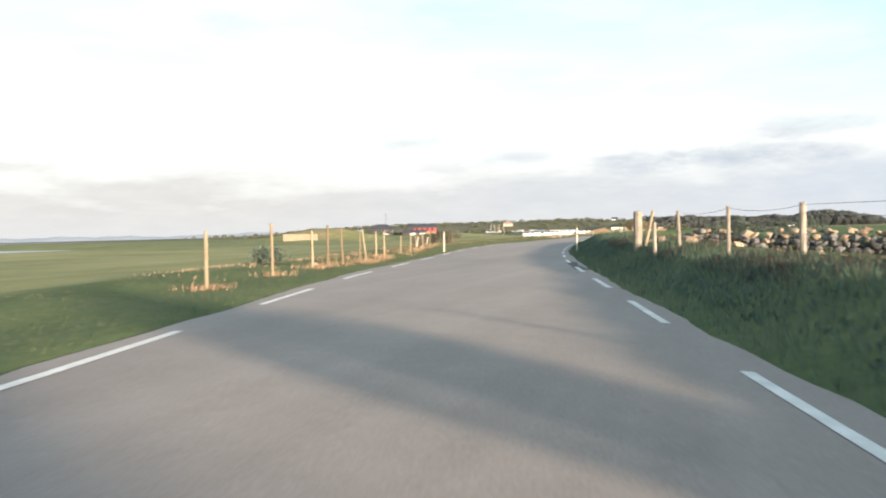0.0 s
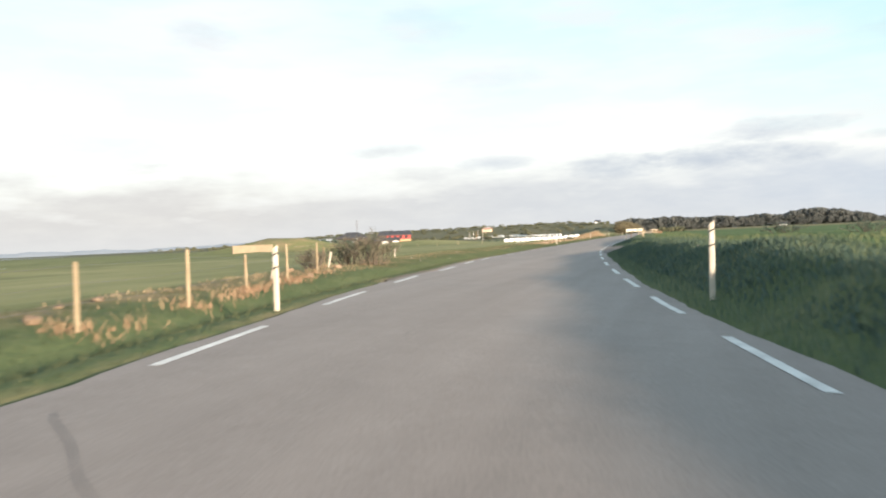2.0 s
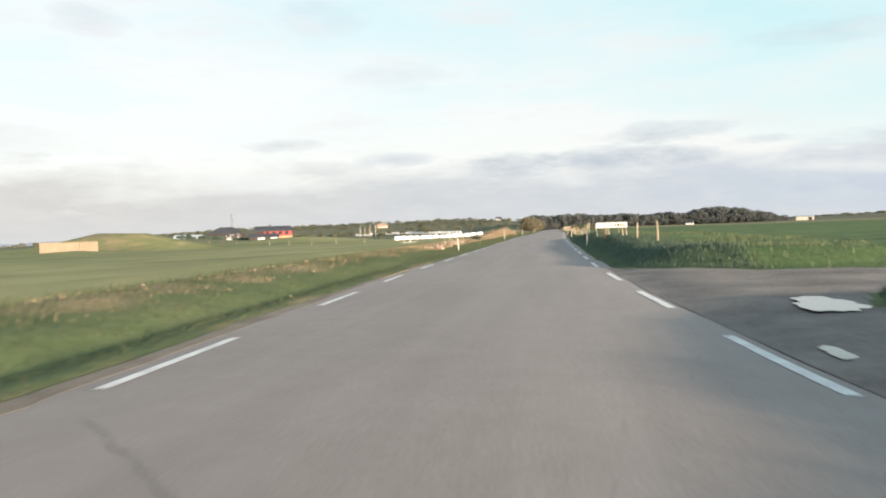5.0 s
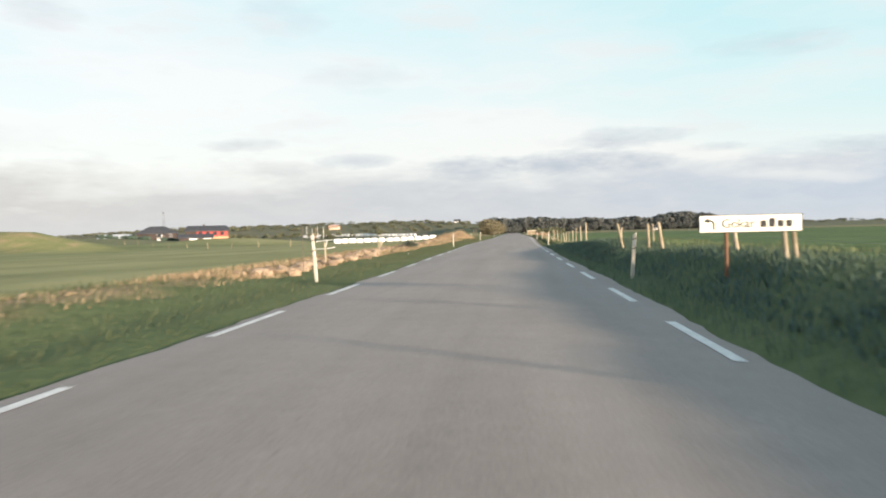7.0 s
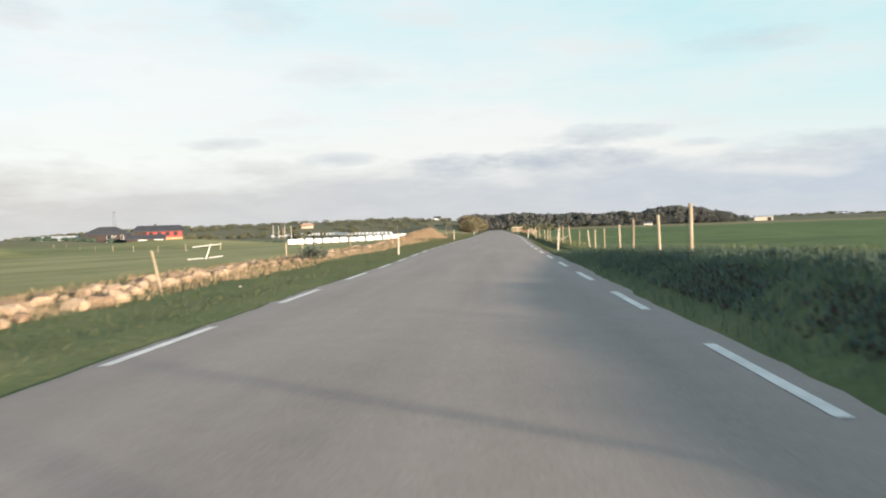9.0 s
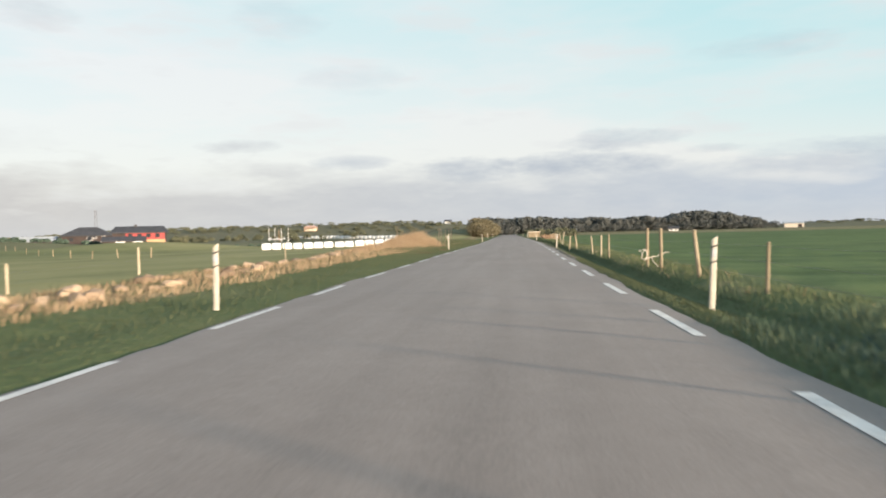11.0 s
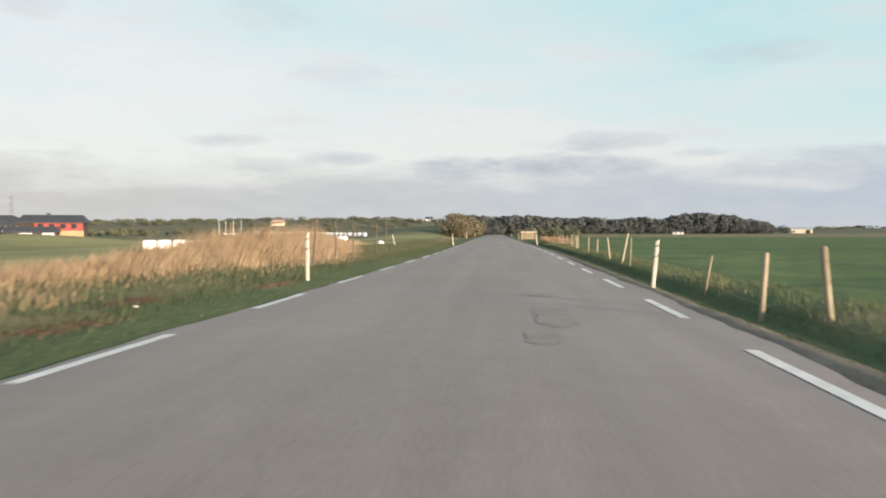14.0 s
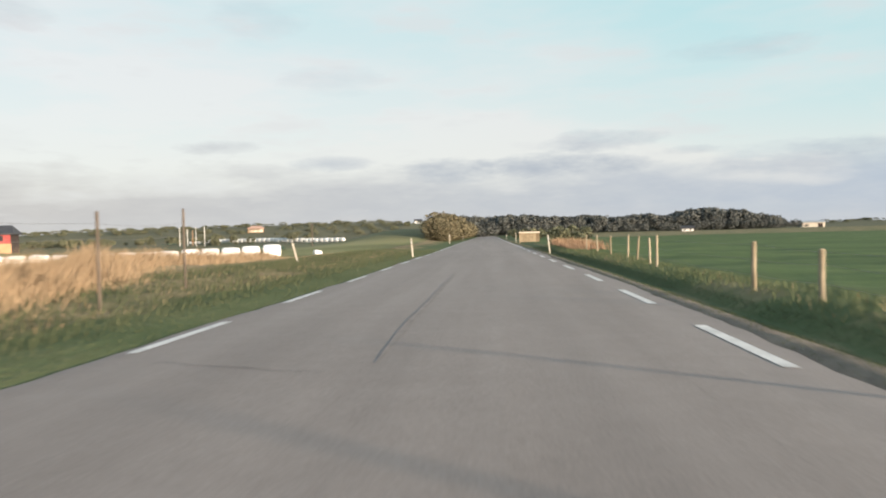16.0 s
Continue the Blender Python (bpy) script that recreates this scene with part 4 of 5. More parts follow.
first = delineator()
first.matrix_world = pose(0.42, 36.8, ground_at(0.42, 36.8), 0, 1, 0)
for x, y, ry, size in ((6.88, 38.4, 1, 1.05), (-4.66, 109.1, -4, 1.17), (2.72, 107.9, 4, 1.0), (-4.78, 152.3, 1, 1.05), (2.78, 151.6, 3, 1.05), (-4.55, 195.6, 0, 1.12), (3.08, 193.9, 5, 1.0), (-3.95, 245.4, -5, 1.0), (3.5, 246.6, -6, 1.05), (-4.9, 300, 0, 1.2), (3.4, 300, 0, 1.1), (-5.0, 350, 0, 1.2), (3.3, 352, 0, 1.1)):
    other = copy_thing(first, pose(x, y, ground_at(x, y) + (0.14 if x > 6 else 0), 0, ry, 0))
    other.scale = (1.0, 1.0, size)


def marker_stick(x, y, h, lean, label):
    ob = tagged(new("marker_stick"), label, "marker stick", "short marker sticks in the pasture")
    ob.matrix_world = pose(x, y, ground_at(x, y), 0, lean, 0)
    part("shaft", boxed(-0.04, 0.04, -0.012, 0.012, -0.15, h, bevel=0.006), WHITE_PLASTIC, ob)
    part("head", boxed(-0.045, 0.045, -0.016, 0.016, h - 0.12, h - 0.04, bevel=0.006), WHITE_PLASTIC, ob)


marker_stick(-3.62, 44.1, 0.62, 12, "short white leaning stick at the pasture's edge")
marker_stick(-5.7, 52.2, 0.60, 12, "short white leaning stick at the pasture's edge")
marker_stick(-7.3, 64.1, 0.55, 1, "short white upright stick in the rough grass")
marker_stick(-7.9, 236.2, 0.85, -14, "short white leaning stick on the low ridge")


def direction_sign():
    """Long white sign on two slanted wooden legs and a steel post."""
    ob = thing("direction_sign", (3.72, 102.9, ground_at(3.72, 102.9)), "white direction sign with black letters and arrow on posts", "sign")
    base = ground_at(3.72, 102.9)
    z0, z1 = 1.06 - base, 1.31 - base
    panel = part("panel", boxed(-0.72, 0.78, -0.012, 0.012, z0, z1, bevel=0.004), SIGN_WHITE, ob, "long white sign face with a black edge")
    bm = bmesh.new()
    box(bm, -0.735, 0.795, -0.010, 0.014, z1 - 0.004, z1 + 0.008)
    box(bm, -0.735, 0.795, -0.010, 0.014, z0 - 0.008, z0 + 0.004)
    box(bm, -0.735, -0.720, -0.010, 0.014, z0, z1)
    box(bm, 0.780, 0.795, -0.010, 0.014, z0, z1)
    part("edging", bm, SIGN_BLACK, panel)
    mid = (z0 + z1) / 2
    bm = bmesh.new()                                     # bent arrow, pointing to the left
    rod(bm, (-0.51, -0.016, mid - 0.085), (-0.51, -0.016, mid + 0.02), 0.010, 0.010, 6)
    rod(bm, (-0.51, -0.016, mid + 0.02), (-0.55, -0.016, mid + 0.052), 0.010, 0.010, 6)
    rod(bm, (-0.55, -0.016, mid + 0.052), (-0.60, -0.016, mid + 0.055), 0.010, 0.010, 6)
    rod(bm, (-0.59, -0.016, mid + 0.055), (-0.655, -0.016, mid + 0.045), 0.036, 0.002, 6)
    part("arrow", bm, SIGN_BLACK, panel, "black bent arrow")
    words = bpy.data.curves.new("lettering", "FONT")
    words.body, words.size, words.extrude = "Gokar", 0.19, 0.002
    words.materials.append(SIGN_BLACK)
    text = new("lettering", words)
    text.parent = panel
    text.matrix_local = pose(-0.40, -0.015, mid - 0.06, 90, 0, 0)
    bm = bmesh.new()
    for k in range(4):
        box(bm, 0.18 + 0.125 * k, 0.265 + 0.125 * k, -0.017, -0.013, mid - 0.06, mid + (0.075 if k == 1 else 0.04))
    part("lettering_bars", bm, SIGN_BLACK, panel)
    part("post", rodded((-0.32, 0.03, -0.3), (-0.32, 0.03, z1 - 0.02), 0.03, 0.03, 10), RUST, ob, "rusty steel post")
    part("leg", rodded((0.62, 0.05, -0.3), (0.52, 0.04, z1 - 0.03), 0.04, 0.035, 8), WOOD, ob, "round wooden leg")
    part("leg", rodded((0.86, 0.30, -0.3), (0.66, 0.06, z1 - 0.03), 0.04, 0.035, 8), WOOD, ob, "slanted wooden prop")


direction_sign()

# Stones
STONE_MESHES = []
for k in range(12):
    pick = random.Random(k + 400)
    wide = Vector((pick.uniform(0.85, 1.25), pick.uniform(0.75, 1.05), pick.uniform(0.5, 0.8)))
    bm = bmesh.new()
    for q in range(30):
        d = Vector((pick.gauss(0, 1), pick.gauss(0, 1), pick.gauss(0, 1))).normalized()
        top = max(abs(d.x), abs(d.y), abs(d.z))
        r = 1 / top ** 0.4 * pick.uniform(0.88, 1.03)
        bm.verts.new((d.x * wide.x * r, d.y * wide.y * r, d.z * wide.z * r))
    hull = bmesh.ops.convex_hull(bm, input=bm.verts)
    bmesh.ops.delete(bm, geom=list({e for e in hull["geom_interior"] + hull["geom_unused"] if isinstance(e, bmesh.types.BMVert)}), context="VERTS")
    me = bpy.data.meshes.new("stone")
    bm.to_mesh(me)
    bm.free()
    me.materials.append(STONE)
    STONE_MESHES.append(me)


def stone_row(label, spots, seed):
    ob = tagged(new("stone_row"), label, "stones")
    rng = random.Random(seed)
    for x, y, size, up in spots:
        s = new("stone", rng.choice(STONE_MESHES))
        s.parent = ob
        s.matrix_world = pose(x, y, ground_at(x, y) + size * (0.20 + up), rng.uniform(-15, 15), rng.uniform(-15, 15), rng.uniform(0, 360)) @ Matrix.Diagonal((size, size, size, 1))
    return ob


def along(y0, y1, count, d0, d1, small, big, seed, line=None):
    rng = random.Random(seed)
    out = []
    for k in range(count):
        y = y0 + (y1 - y0) * (k + rng.uniform(0, 1)) / count
        d = rng.uniform(d0, d1) + (float(line(y)) if line else 0)
        x = float(left_line(y)) - d
        size = rng.uniform(small, big)
        out.append((x, y, size, rng.choice((0, 0, 0, 0.6)) if big > 0.3 else 0))
    return out


stone_row("tumbled row of tan field stones along the verge", along(111, 150, 230, -0.75, 0.75, 0.10, 0.25, 3, stone_line), 3)
stone_row("scattered tan field stones in dry grass", along(150, 188, 105, -0.9, 1.0, 0.10, 0.26, 4, stone_line), 4)
stone_row("loose field stones in dry grass", along(58, 114, 30, 4.2, 6.0, 0.05, 0.12, 5), 5)
stone_row("small loose stones under the pasture fence", along(18, 56, 16, 2.6, 4.6, 0.06, 0.15, 6), 6)
stone_row("dusty grey boulders behind the gate post", [(11.35, 22.9, 0.23, 0.1), (12.05, 22.4, 0.28, 0.0), (12.7, 21.7, 0.19, 0.0), (13.3, 21.0, 0.15, 0.0), (11.0, 23.6, 0.17, 0.0), (14.1, 19.4, 0.12, 0.0), (14.8, 18.6, 0.14, 0.0), (15.4, 19.4, 0.15, 0.0), (15.9, 17.8, 0.13, 0.0), (16.4, 19.2, 0.14, 0.0)], 7)


def rubble_wall():
    """Dry wall of grey field stones, four courses high, behind the bank fence."""
    ob = tagged(new("stone_wall"), "tumbled dry wall of grey field stones behind a fence", "stone wall")
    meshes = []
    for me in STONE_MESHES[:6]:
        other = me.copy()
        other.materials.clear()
        other.materials.append(SHADED_WALL_STONE)
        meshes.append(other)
    rng = random.Random(17)
    for k in range(62):
        q = k / 61
        x, y = 12.1 + 8.4 * q, 25.4 - 2.2 * q
        g = ground_at(x, y)
        for course in range(2 + (k > 18) + (k % 5 > 1)):
            size = rng.uniform(0.11, 0.17) if course < 3 else rng.uniform(0.09, 0.15)
            # most top stones stay pale; the courses below carry the shade in their colour
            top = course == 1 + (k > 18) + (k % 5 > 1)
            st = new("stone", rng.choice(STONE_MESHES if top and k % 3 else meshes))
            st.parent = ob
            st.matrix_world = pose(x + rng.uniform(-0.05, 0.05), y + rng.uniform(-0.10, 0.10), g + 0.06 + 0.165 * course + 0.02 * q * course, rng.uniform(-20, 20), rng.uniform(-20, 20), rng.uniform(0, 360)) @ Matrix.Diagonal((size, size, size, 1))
    return ob


rubble_wall()
stone_row("low heap of field stones at the field's edge", [(17 + 1.3 * k + random.Random(k).uniform(-0.4, 0.4), 42 + random.Random(k + 3).uniform(-1, 1), random.Random(k + 7).uniform(0.2, 0.4), 0) for k in range(14)], 8)


# Shrubs and trees
def leafy(points, size, seed, flat=0.55):
    """Small crumpled leaf clumps at the given places: verts and faces."""
    rng = np.random.default_rng(seed)
    n = len(points)
    base = np.array([(-1, 0, 0.15), (0, -0.8, -0.1), (1, 0, 0.2), (0, 0.9, -0.15), (0, 0, 0.55)])
    faces = np.array([(0, 1, 4), (1, 2, 4), (2, 3, 4), (3, 0, 4)])
    a, b = rng.uniform(0, 2 * math.pi, n), rng.uniform(-1.2, 1.2, n)
    s = size * rng.uniform(0.6, 1.5, n)
    ca, sa, cb, sb = np.cos(a), np.sin(a), np.cos(b), np.sin(b)
    p = base[None] * s[:, None, None]
    x, y, z = p[..., 0], p[..., 1], p[..., 2]
    y, z = y * cb[:, None] - z * sb[:, None], y * sb[:, None] + z * cb[:, None]
    x, y = x * ca[:, None] - y * sa[:, None], x * sa[:, None] + y * ca[:, None]
    v = np.stack([x, y, z], -1) + points[:, None, :]
    return v.reshape(-1, 3), (faces[None] + (np.arange(n) * 5)[:, None, None]).reshape(-1, 3)


def bush(x, y, height, radius, mat, label, leaves, size, seed):
    """Twiggy shrub: forked stems and many small leaves."""
    ob = thing("bush", (x, y, ground_at(x, y)), label, "bush")
    rng = random.Random(seed)
    tips = []
    for k in range(24):
        bm = bmesh.new()
        a, r = rng.uniform(0, 6.28), radius * rng.uniform(0.15, 1.0)
        foot = Vector((0.4 * r * math.cos(a), 0.4 * r * math.sin(a), -0.1))
        tip = Vector((r * math.cos(a), r * math.sin(a), height * rng.uniform(0.5, 1.05) * (1.1 - 0.5 * (r / radius) ** 2)))
        knee = foot.lerp(tip, 0.5) + Vector((rng.uniform(-0.1, 0.1), rng.uniform(-0.1, 0.1), 0.1))
        rod(bm, foot, knee, 0.018, 0.012, 5)
        rod(bm, knee, tip, 0.012, 0.004, 5)
        for q in range(7):
            side = foot.lerp(knee, rng.uniform(0.4, 1.0)) if q < 2 else knee.lerp(tip, rng.uniform(0.1, 0.9))
            end = side + Vector((rng.uniform(-0.3, 0.3), rng.uniform(-0.3, 0.3), rng.uniform(0.05, 0.3)))
            rod(bm, side, end, 0.007, 0.003, 4)
            tips.append((side, end))
        tips.append((knee, tip))
        part("stem", bm, BARK, ob)
    pts = []
    for k in range(leaves):
        p, q = rng.choice(tips)
        pts.append(p.lerp(q, rng.uniform(0.0, 1.05)) + Vector((rng.gauss(0, 0.07), rng.gauss(0, 0.07), rng.gauss(0, 0.07))))
    v, f = leafy(np.array([tuple(p) for p in pts]), size, seed)
    leaf = mesh_thing("foliage", v, f, mat)
    leaf.parent = ob


bush(-4.6, 54.0, 1.22, 1.1, TWIG_LEAVES, "twiggy brown roadside shrub with small leaves", 2900, 0.022, 1)
bush(-6.0, 55.0, 0.90, 1.4, TWIG_LEAVES, "low tangled shrub in rough grass", 2800, 0.023, 2)
bush(-6.1, 51.8, 0.72, 0.75, TWIG_LEAVES, "low brown shrub beside the fence", 1000, 0.023, 3)
bush(-0.2, 20.5, 0.34, 0.42, WEED_LEAVES, "small dark bush under the fence", 1100, 0.035, 4)
bush(-7.4, 146.0, 0.5, 0.6, WEED_LEAVES, "small green shrub among the stones", 450, 0.04, 5)
for k, (x, y, h, r) in enumerate(((14.2, 37.0, 0.7, 1.6), (16.5, 35.0, 0.8, 1.8), (20.0, 84.0, 0.9, 2.4), (15.0, 88.0, 0.6, 2.0))):
    bush(x, y, h, r, WEED_LEAVES, "low dark green hedge shrub on the bank", 1500, 0.03, 20 + k)


def tree_points(rng, kind):
    """Places of leaf clumps of one tree of height 1 and its lean outline."""
    n = 120 if kind == "pine" else 150
    if kind == "pine":
        z = rng.uniform(0.38, 1.0, n)
        r = 0.26 * np.sin(np.clip((z - 0.30) / 0.72, 0, 1) * math.pi) ** 0.7 + 0.03
    else:
        z = rng.uniform(0.15, 1.0, n)
        r = 0.36 * np.sin(np.clip((z - 0.05) / 0.97, 0, 1) * math.pi) ** 0.6
    a = rng.uniform(0, 2 * math.pi, n)
    q = np.sqrt(rng.uniform(0.25, 1, n)) * rng.uniform(0.7, 1.25, n)
    return np.stack([np.cos(a) * r * q, np.sin(a) * r * q, z + rng.normal(0, 0.02, n)], -1)


def woods(name, spots, mat, label, category, seed, clump=0.075, wide=1.0):
    """A far stand of trees, each with its trunk and a crown of leaf clumps."""
    rng = np.random.default_rng(seed)
    V, F, n0 = [], [], 0
    for x, y, h in spots:
        g = ground_at(x, y) - 0.2
        kind = "pine" if rng.uniform() < 0.6 else "broad"
        p = tree_points(rng, kind) * h
        p[:, :2] *= wide
        p += np.array([x, y, g])
        v, f = leafy(p, clump * h, int(rng.integers(1e6)))
        t = 0.02 * h
        tv = np.array([(x - t, y, g), (x + t, y - t, g), (x, y + t, g), (x, y, g + 0.8 * h)])
        tf = np.array([(0, 1, 3), (1, 2, 3), (2, 0, 3)])
        V += [v, tv]
        F += [f + n0, tf + n0 + len(v)]
        n0 += len(v) + 4
    return mesh_thing(name, np.concatenate(V), np.concatenate(F), mat, label, category, "stuff")


rng = random.Random(21)
crown_line = table([(0.0, 8.2), (0.14, 8.2), (0.23, 7.9), (0.29, 7.3), (0.38, 7.8), (0.46, 6.6), (0.54, 8.0), (0.61, 6.6), (0.67, 9.0), (0.78, 10.4), (0.86, 8.6), (0.93, 6.6), (0.99, 5.2), (1.03, 3.4)])
spots = []
for k in range(620):                                       # wood across the end of the road and along the field
    q = rng.uniform(-0.02, 1.03)
    deep = rng.uniform(0, 38)
    spots.append((-14 + 158 * q, 515 + 60 * q + deep, float(crown_line(q)) * (1 + 0.002 * deep) * rng.uniform(0.78, 1.03)))
for k in range(380):
    q = rng.uniform(-0.02, 1.03)
    spots.append((-14 + 158 * q, 508 + 60 * q + rng.uniform(0, 14), 0.5 * float(crown_line(q)) * rng.uniform(0.7, 1.1)))
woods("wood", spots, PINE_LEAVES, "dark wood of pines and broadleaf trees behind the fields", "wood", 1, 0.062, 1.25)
spots = []
for k in range(620):                                       # scrub on the low ridge towards the sea
    x = -330 + 322 * rng.uniform(0, 1)
    y = 560 + rng.uniform(0, 100) - 0.10 * x
    spots.append((x, y, rng.uniform(0.8, 2.0)))
woods("ridge_wood", spots, HEATH_LEAVES, "low dark green scrub on a distant ridge", "wood", 2, 0.14, 4.0)
spots = [(-300 + 240 * rng.uniform(0, 1), 430 + rng.uniform(0, 60), rng.uniform(1.2, 3.2)) for k in range(160)]
woods("scrub", spots, HEATH_LEAVES, "scattered scrub around the distant houses", "scrub", 3, 0.12, 2.0)
spots = []
for k in range(260):                                        # tall hedge on a low bank beside the road
    q = rng.uniform(0, 1) ** 1.3
    spots.append((-6.2 - rng.uniform(0, 3.4), 322 + 176 * q, (2.4 + 2.2 * math.sin(min(1, q * 6 + 0.15) * 1.57)) * rng.uniform(0.8, 1.1)))
woods("hedge", spots, SHRUB_LEAVES, "tall brown-green hedge beside the far road", "hedge", 4, 0.05, 1.5)
spots = [(5.5 + rng.uniform(0, 9), 300 + rng.uniform(0, 160), rng.uniform(1.0, 2.2)) for k in range(60)]
woods("roadside_scrub", spots, HEATH_LEAVES, "low brown scrub beside the far road", "scrub", 5, 0.11, 1.6)
spots = [(190 + 330 * rng.uniform(0, 1), 860 + rng.uniform(0, 90), rng.uniform(0.9, 2.0)) for k in range(260)]
woods("far_wood", spots, HEATH_LEAVES, "low wooded rise far beyond the field", "wood", 6, 0.16, 5.0)
spots = [(-700 + 420 * rng.uniform(0, 1), 640 + rng.uniform(0, 160), rng.uniform(1.5, 3.0)) for k in range(160)]
woods("coast_scrub", spots, HEATH_LEAVES, "thin line of scrub along the distant coast", "scrub", 7, 0.13, 3.0)

# Sea and far shore
mesh_thing("sea", [(-4800, -2500, -2.2), (-140, -2500, -2.2), (-140, 4800, -2.2), (-4800, 4800, -2.2)], [(0, 1, 2, 3)], SEA, "calm grey sea beyond the pastures", "sea", "structure")
a = np.linspace(0, 1, 90)
ridge = 8 + 12 * np.abs(np.sin(a * 7.3)) * np.sin(a * math.pi) + 5 * np.sin(a * 31) ** 2 + 4 * np.sin(a * 83) ** 2
xs, ys = -3600 + 2700 * a, 2600 + 1500 * a
v = np.concatenate([np.stack([xs, ys, -4 + 0 * a], -1), np.stack([xs - 60, ys + 120, ridge], -1), np.stack([xs - 160, ys + 500, -4 + 0 * a], -1)])
i = np.arange(89)
f = np.concatenate([np.stack([i, i + 1, i + 91, i + 90], -1), np.stack([i + 90, i + 91, i + 181, i + 180], -1)])
mesh_thing("backdrop_hills", v, f, FAR_HILL, "hazy blue hills across the water", "hills", "structure", True)


# Unseen thorn bushes added on the landward bank to throw shade across the bend
for k, (x, y, h, r) in enumerate(((17.8, -0.4, 2.5, 1.25), (21.0, -6.5, 2.6, 1.6))):
    bush(x, y, h, r, HEATH_LEAVES, "unseen thorn bush added behind the roadside bank to cast shade", 2400, 0.09, 80 + k)


# Buildings far across the pasture
def gable(bm, x0, x1, y0, y1, z0, z1, over=0.4, thick=0.22, hip=0.0):
    """A pitched roof with its ridge along x; hip: how far the ridge stops short of the ends."""
    ym = (y0 + y1) / 2
    lower = [(x0 - over, y0 - over, z0), (x1 + over, y0 - over, z0), (x1 + over, y1 + over, z0), (x0 - over, y1 + over, z0)]
    ridge = [(x0 - over + hip, ym, z1), (x1 + over - hip, ym, z1)]
    low = [bm.verts.new(p) for p in lower]
    under = [bm.verts.new((x, y, z - thick)) for x, y, z in lower]
    a, b = (bm.verts.new(p) for p in ridge)
    for face in ((low[0], low[1], b, a), (low[2], low[3], a, b), (low[1], low[2], b), (low[3], low[0], a), under[::-1]):
        bm.faces.new(face)
    for k in range(4):
        bm.faces.new((low[k], under[k], under[(k + 1) % 4], low[(k + 1) % 4]))
    return bm


GLASS = material("window_glass", 0.08)[0]
GLASS.node_tree.nodes["Principled BSDF"].inputs["Base Color"].default_value = (0.03, 0.035, 0.04, 1)


def window(parent, x, y, z, w, h, mat=None):
    frame_part = part("window", boxed(x - w / 2 - 0.08, x + w / 2 + 0.08, y - 0.05, y + 0.05, z - h / 2 - 0.08, z + h / 2 + 0.08), mat or WHITE_WALL, parent, "white-framed window")
    part("pane", boxed(x - w / 2, x + w / 2, y - 0.07, y - 0.052, z - h / 2, z + h / 2), GLASS, frame_part)


def red_house():
    x, y = -121.3, 363.6
    ob = thing("house", (x, y, ground_at(-114, 367) + 0.1), "red and ochre farmhouse with dark roof and white garage doors", "house", "", 22)
    part("wall", boxed(0, 15.2, 0, 8.5, -0.6, 4.2), BROWN, ob, "dark brown boarded wall")
    part("wall", boxed(3.8, 15.1, -0.25, 0, 1.9, 4.15), RED, ob, "red boarded upper wall")
    part("wall", boxed(9.6, 15.25, -0.25, 0, -0.6, 1.9), OCHRE, ob, "ochre plastered ground floor")
    part("roof", gable(bmesh.new(), 0, 15.2, 0, 8.5, 4.2, 6.1, 0.7, 0.3, 1.2), ROOF, ob, "dark hipped roof")
    annex = part("annex", boxed(-2.2, 9.5, -5.0, -0.02, -0.6, 1.65), BROWN, ob, "low dark garage wing")
    part("annex_roof", gable(bmesh.new(), -2.2, 9.5, -5.0, 0, 1.65, 2.95, 0.4, 0.2), ROOF, ob, "dark garage roof")
    for x0 in (1.4, 6.4):
        part("garage_door", boxed(x0, x0 + 2.7, -5.12, -5.0, -0.4, 1.35, bevel=0.03), WHITE_WALL, ob, "white garage door")
    for k in range(4):
        window(ob, 5.2 + 2.6 * k, -0.30, 3.1, 1.1, 1.0, BROWN)
    part("chimney", boxed(6.0, 6.8, 3.6, 4.4, 5.2, 6.6, bevel=0.03), ROOF, ob)
    return ob


def dark_house():
    ob = thing("house", (-155.0, 392.0, ground_at(-147, 395) + 0.2), "dark brown house with hipped roof and white windows", "house", "", 20)
    part("wall", boxed(0, 15.5, 0, 9, -0.8, 3.6), BROWN, ob)
    part("roof", gable(bmesh.new(), 0, 15.5, 0, 9, 3.6, 6.5, 0.7, 0.3, 5.5), ROOF, ob, "dark hipped roof")
    window(ob, 8.9, -0.05, 2.6, 1.6, 1.7)
    window(ob, 10.6, -0.05, 2.9, 0.9, 0.9)
    window(ob, 13.4, -0.05, 2.4, 0.9, 1.5)
    window(ob, 3.0, -0.05, 2.2, 1.2, 1.1, BROWN)
    part("porch", boxed(8.0, 12.5, -1.2, -0.02, -0.8, 1.2), WHITE_WALL, ob, "white porch wall")
    shed = thing("shed", (-170.0, 389.0, ground_at(-165, 390) + 0.1), "low grey sheet-roofed outbuilding", "shed", "", 20)
    part("wall", boxed(0, 12, 0, 7, -0.8, 1.9), BROWN, shed)
    part("roof", gable(bmesh.new(), 0, 12, 0, 7, 1.9, 3.6, 0.5, 0.15), GREY_ROOF, shed, "pale grey sheet roof")


red_house()
dark_house()


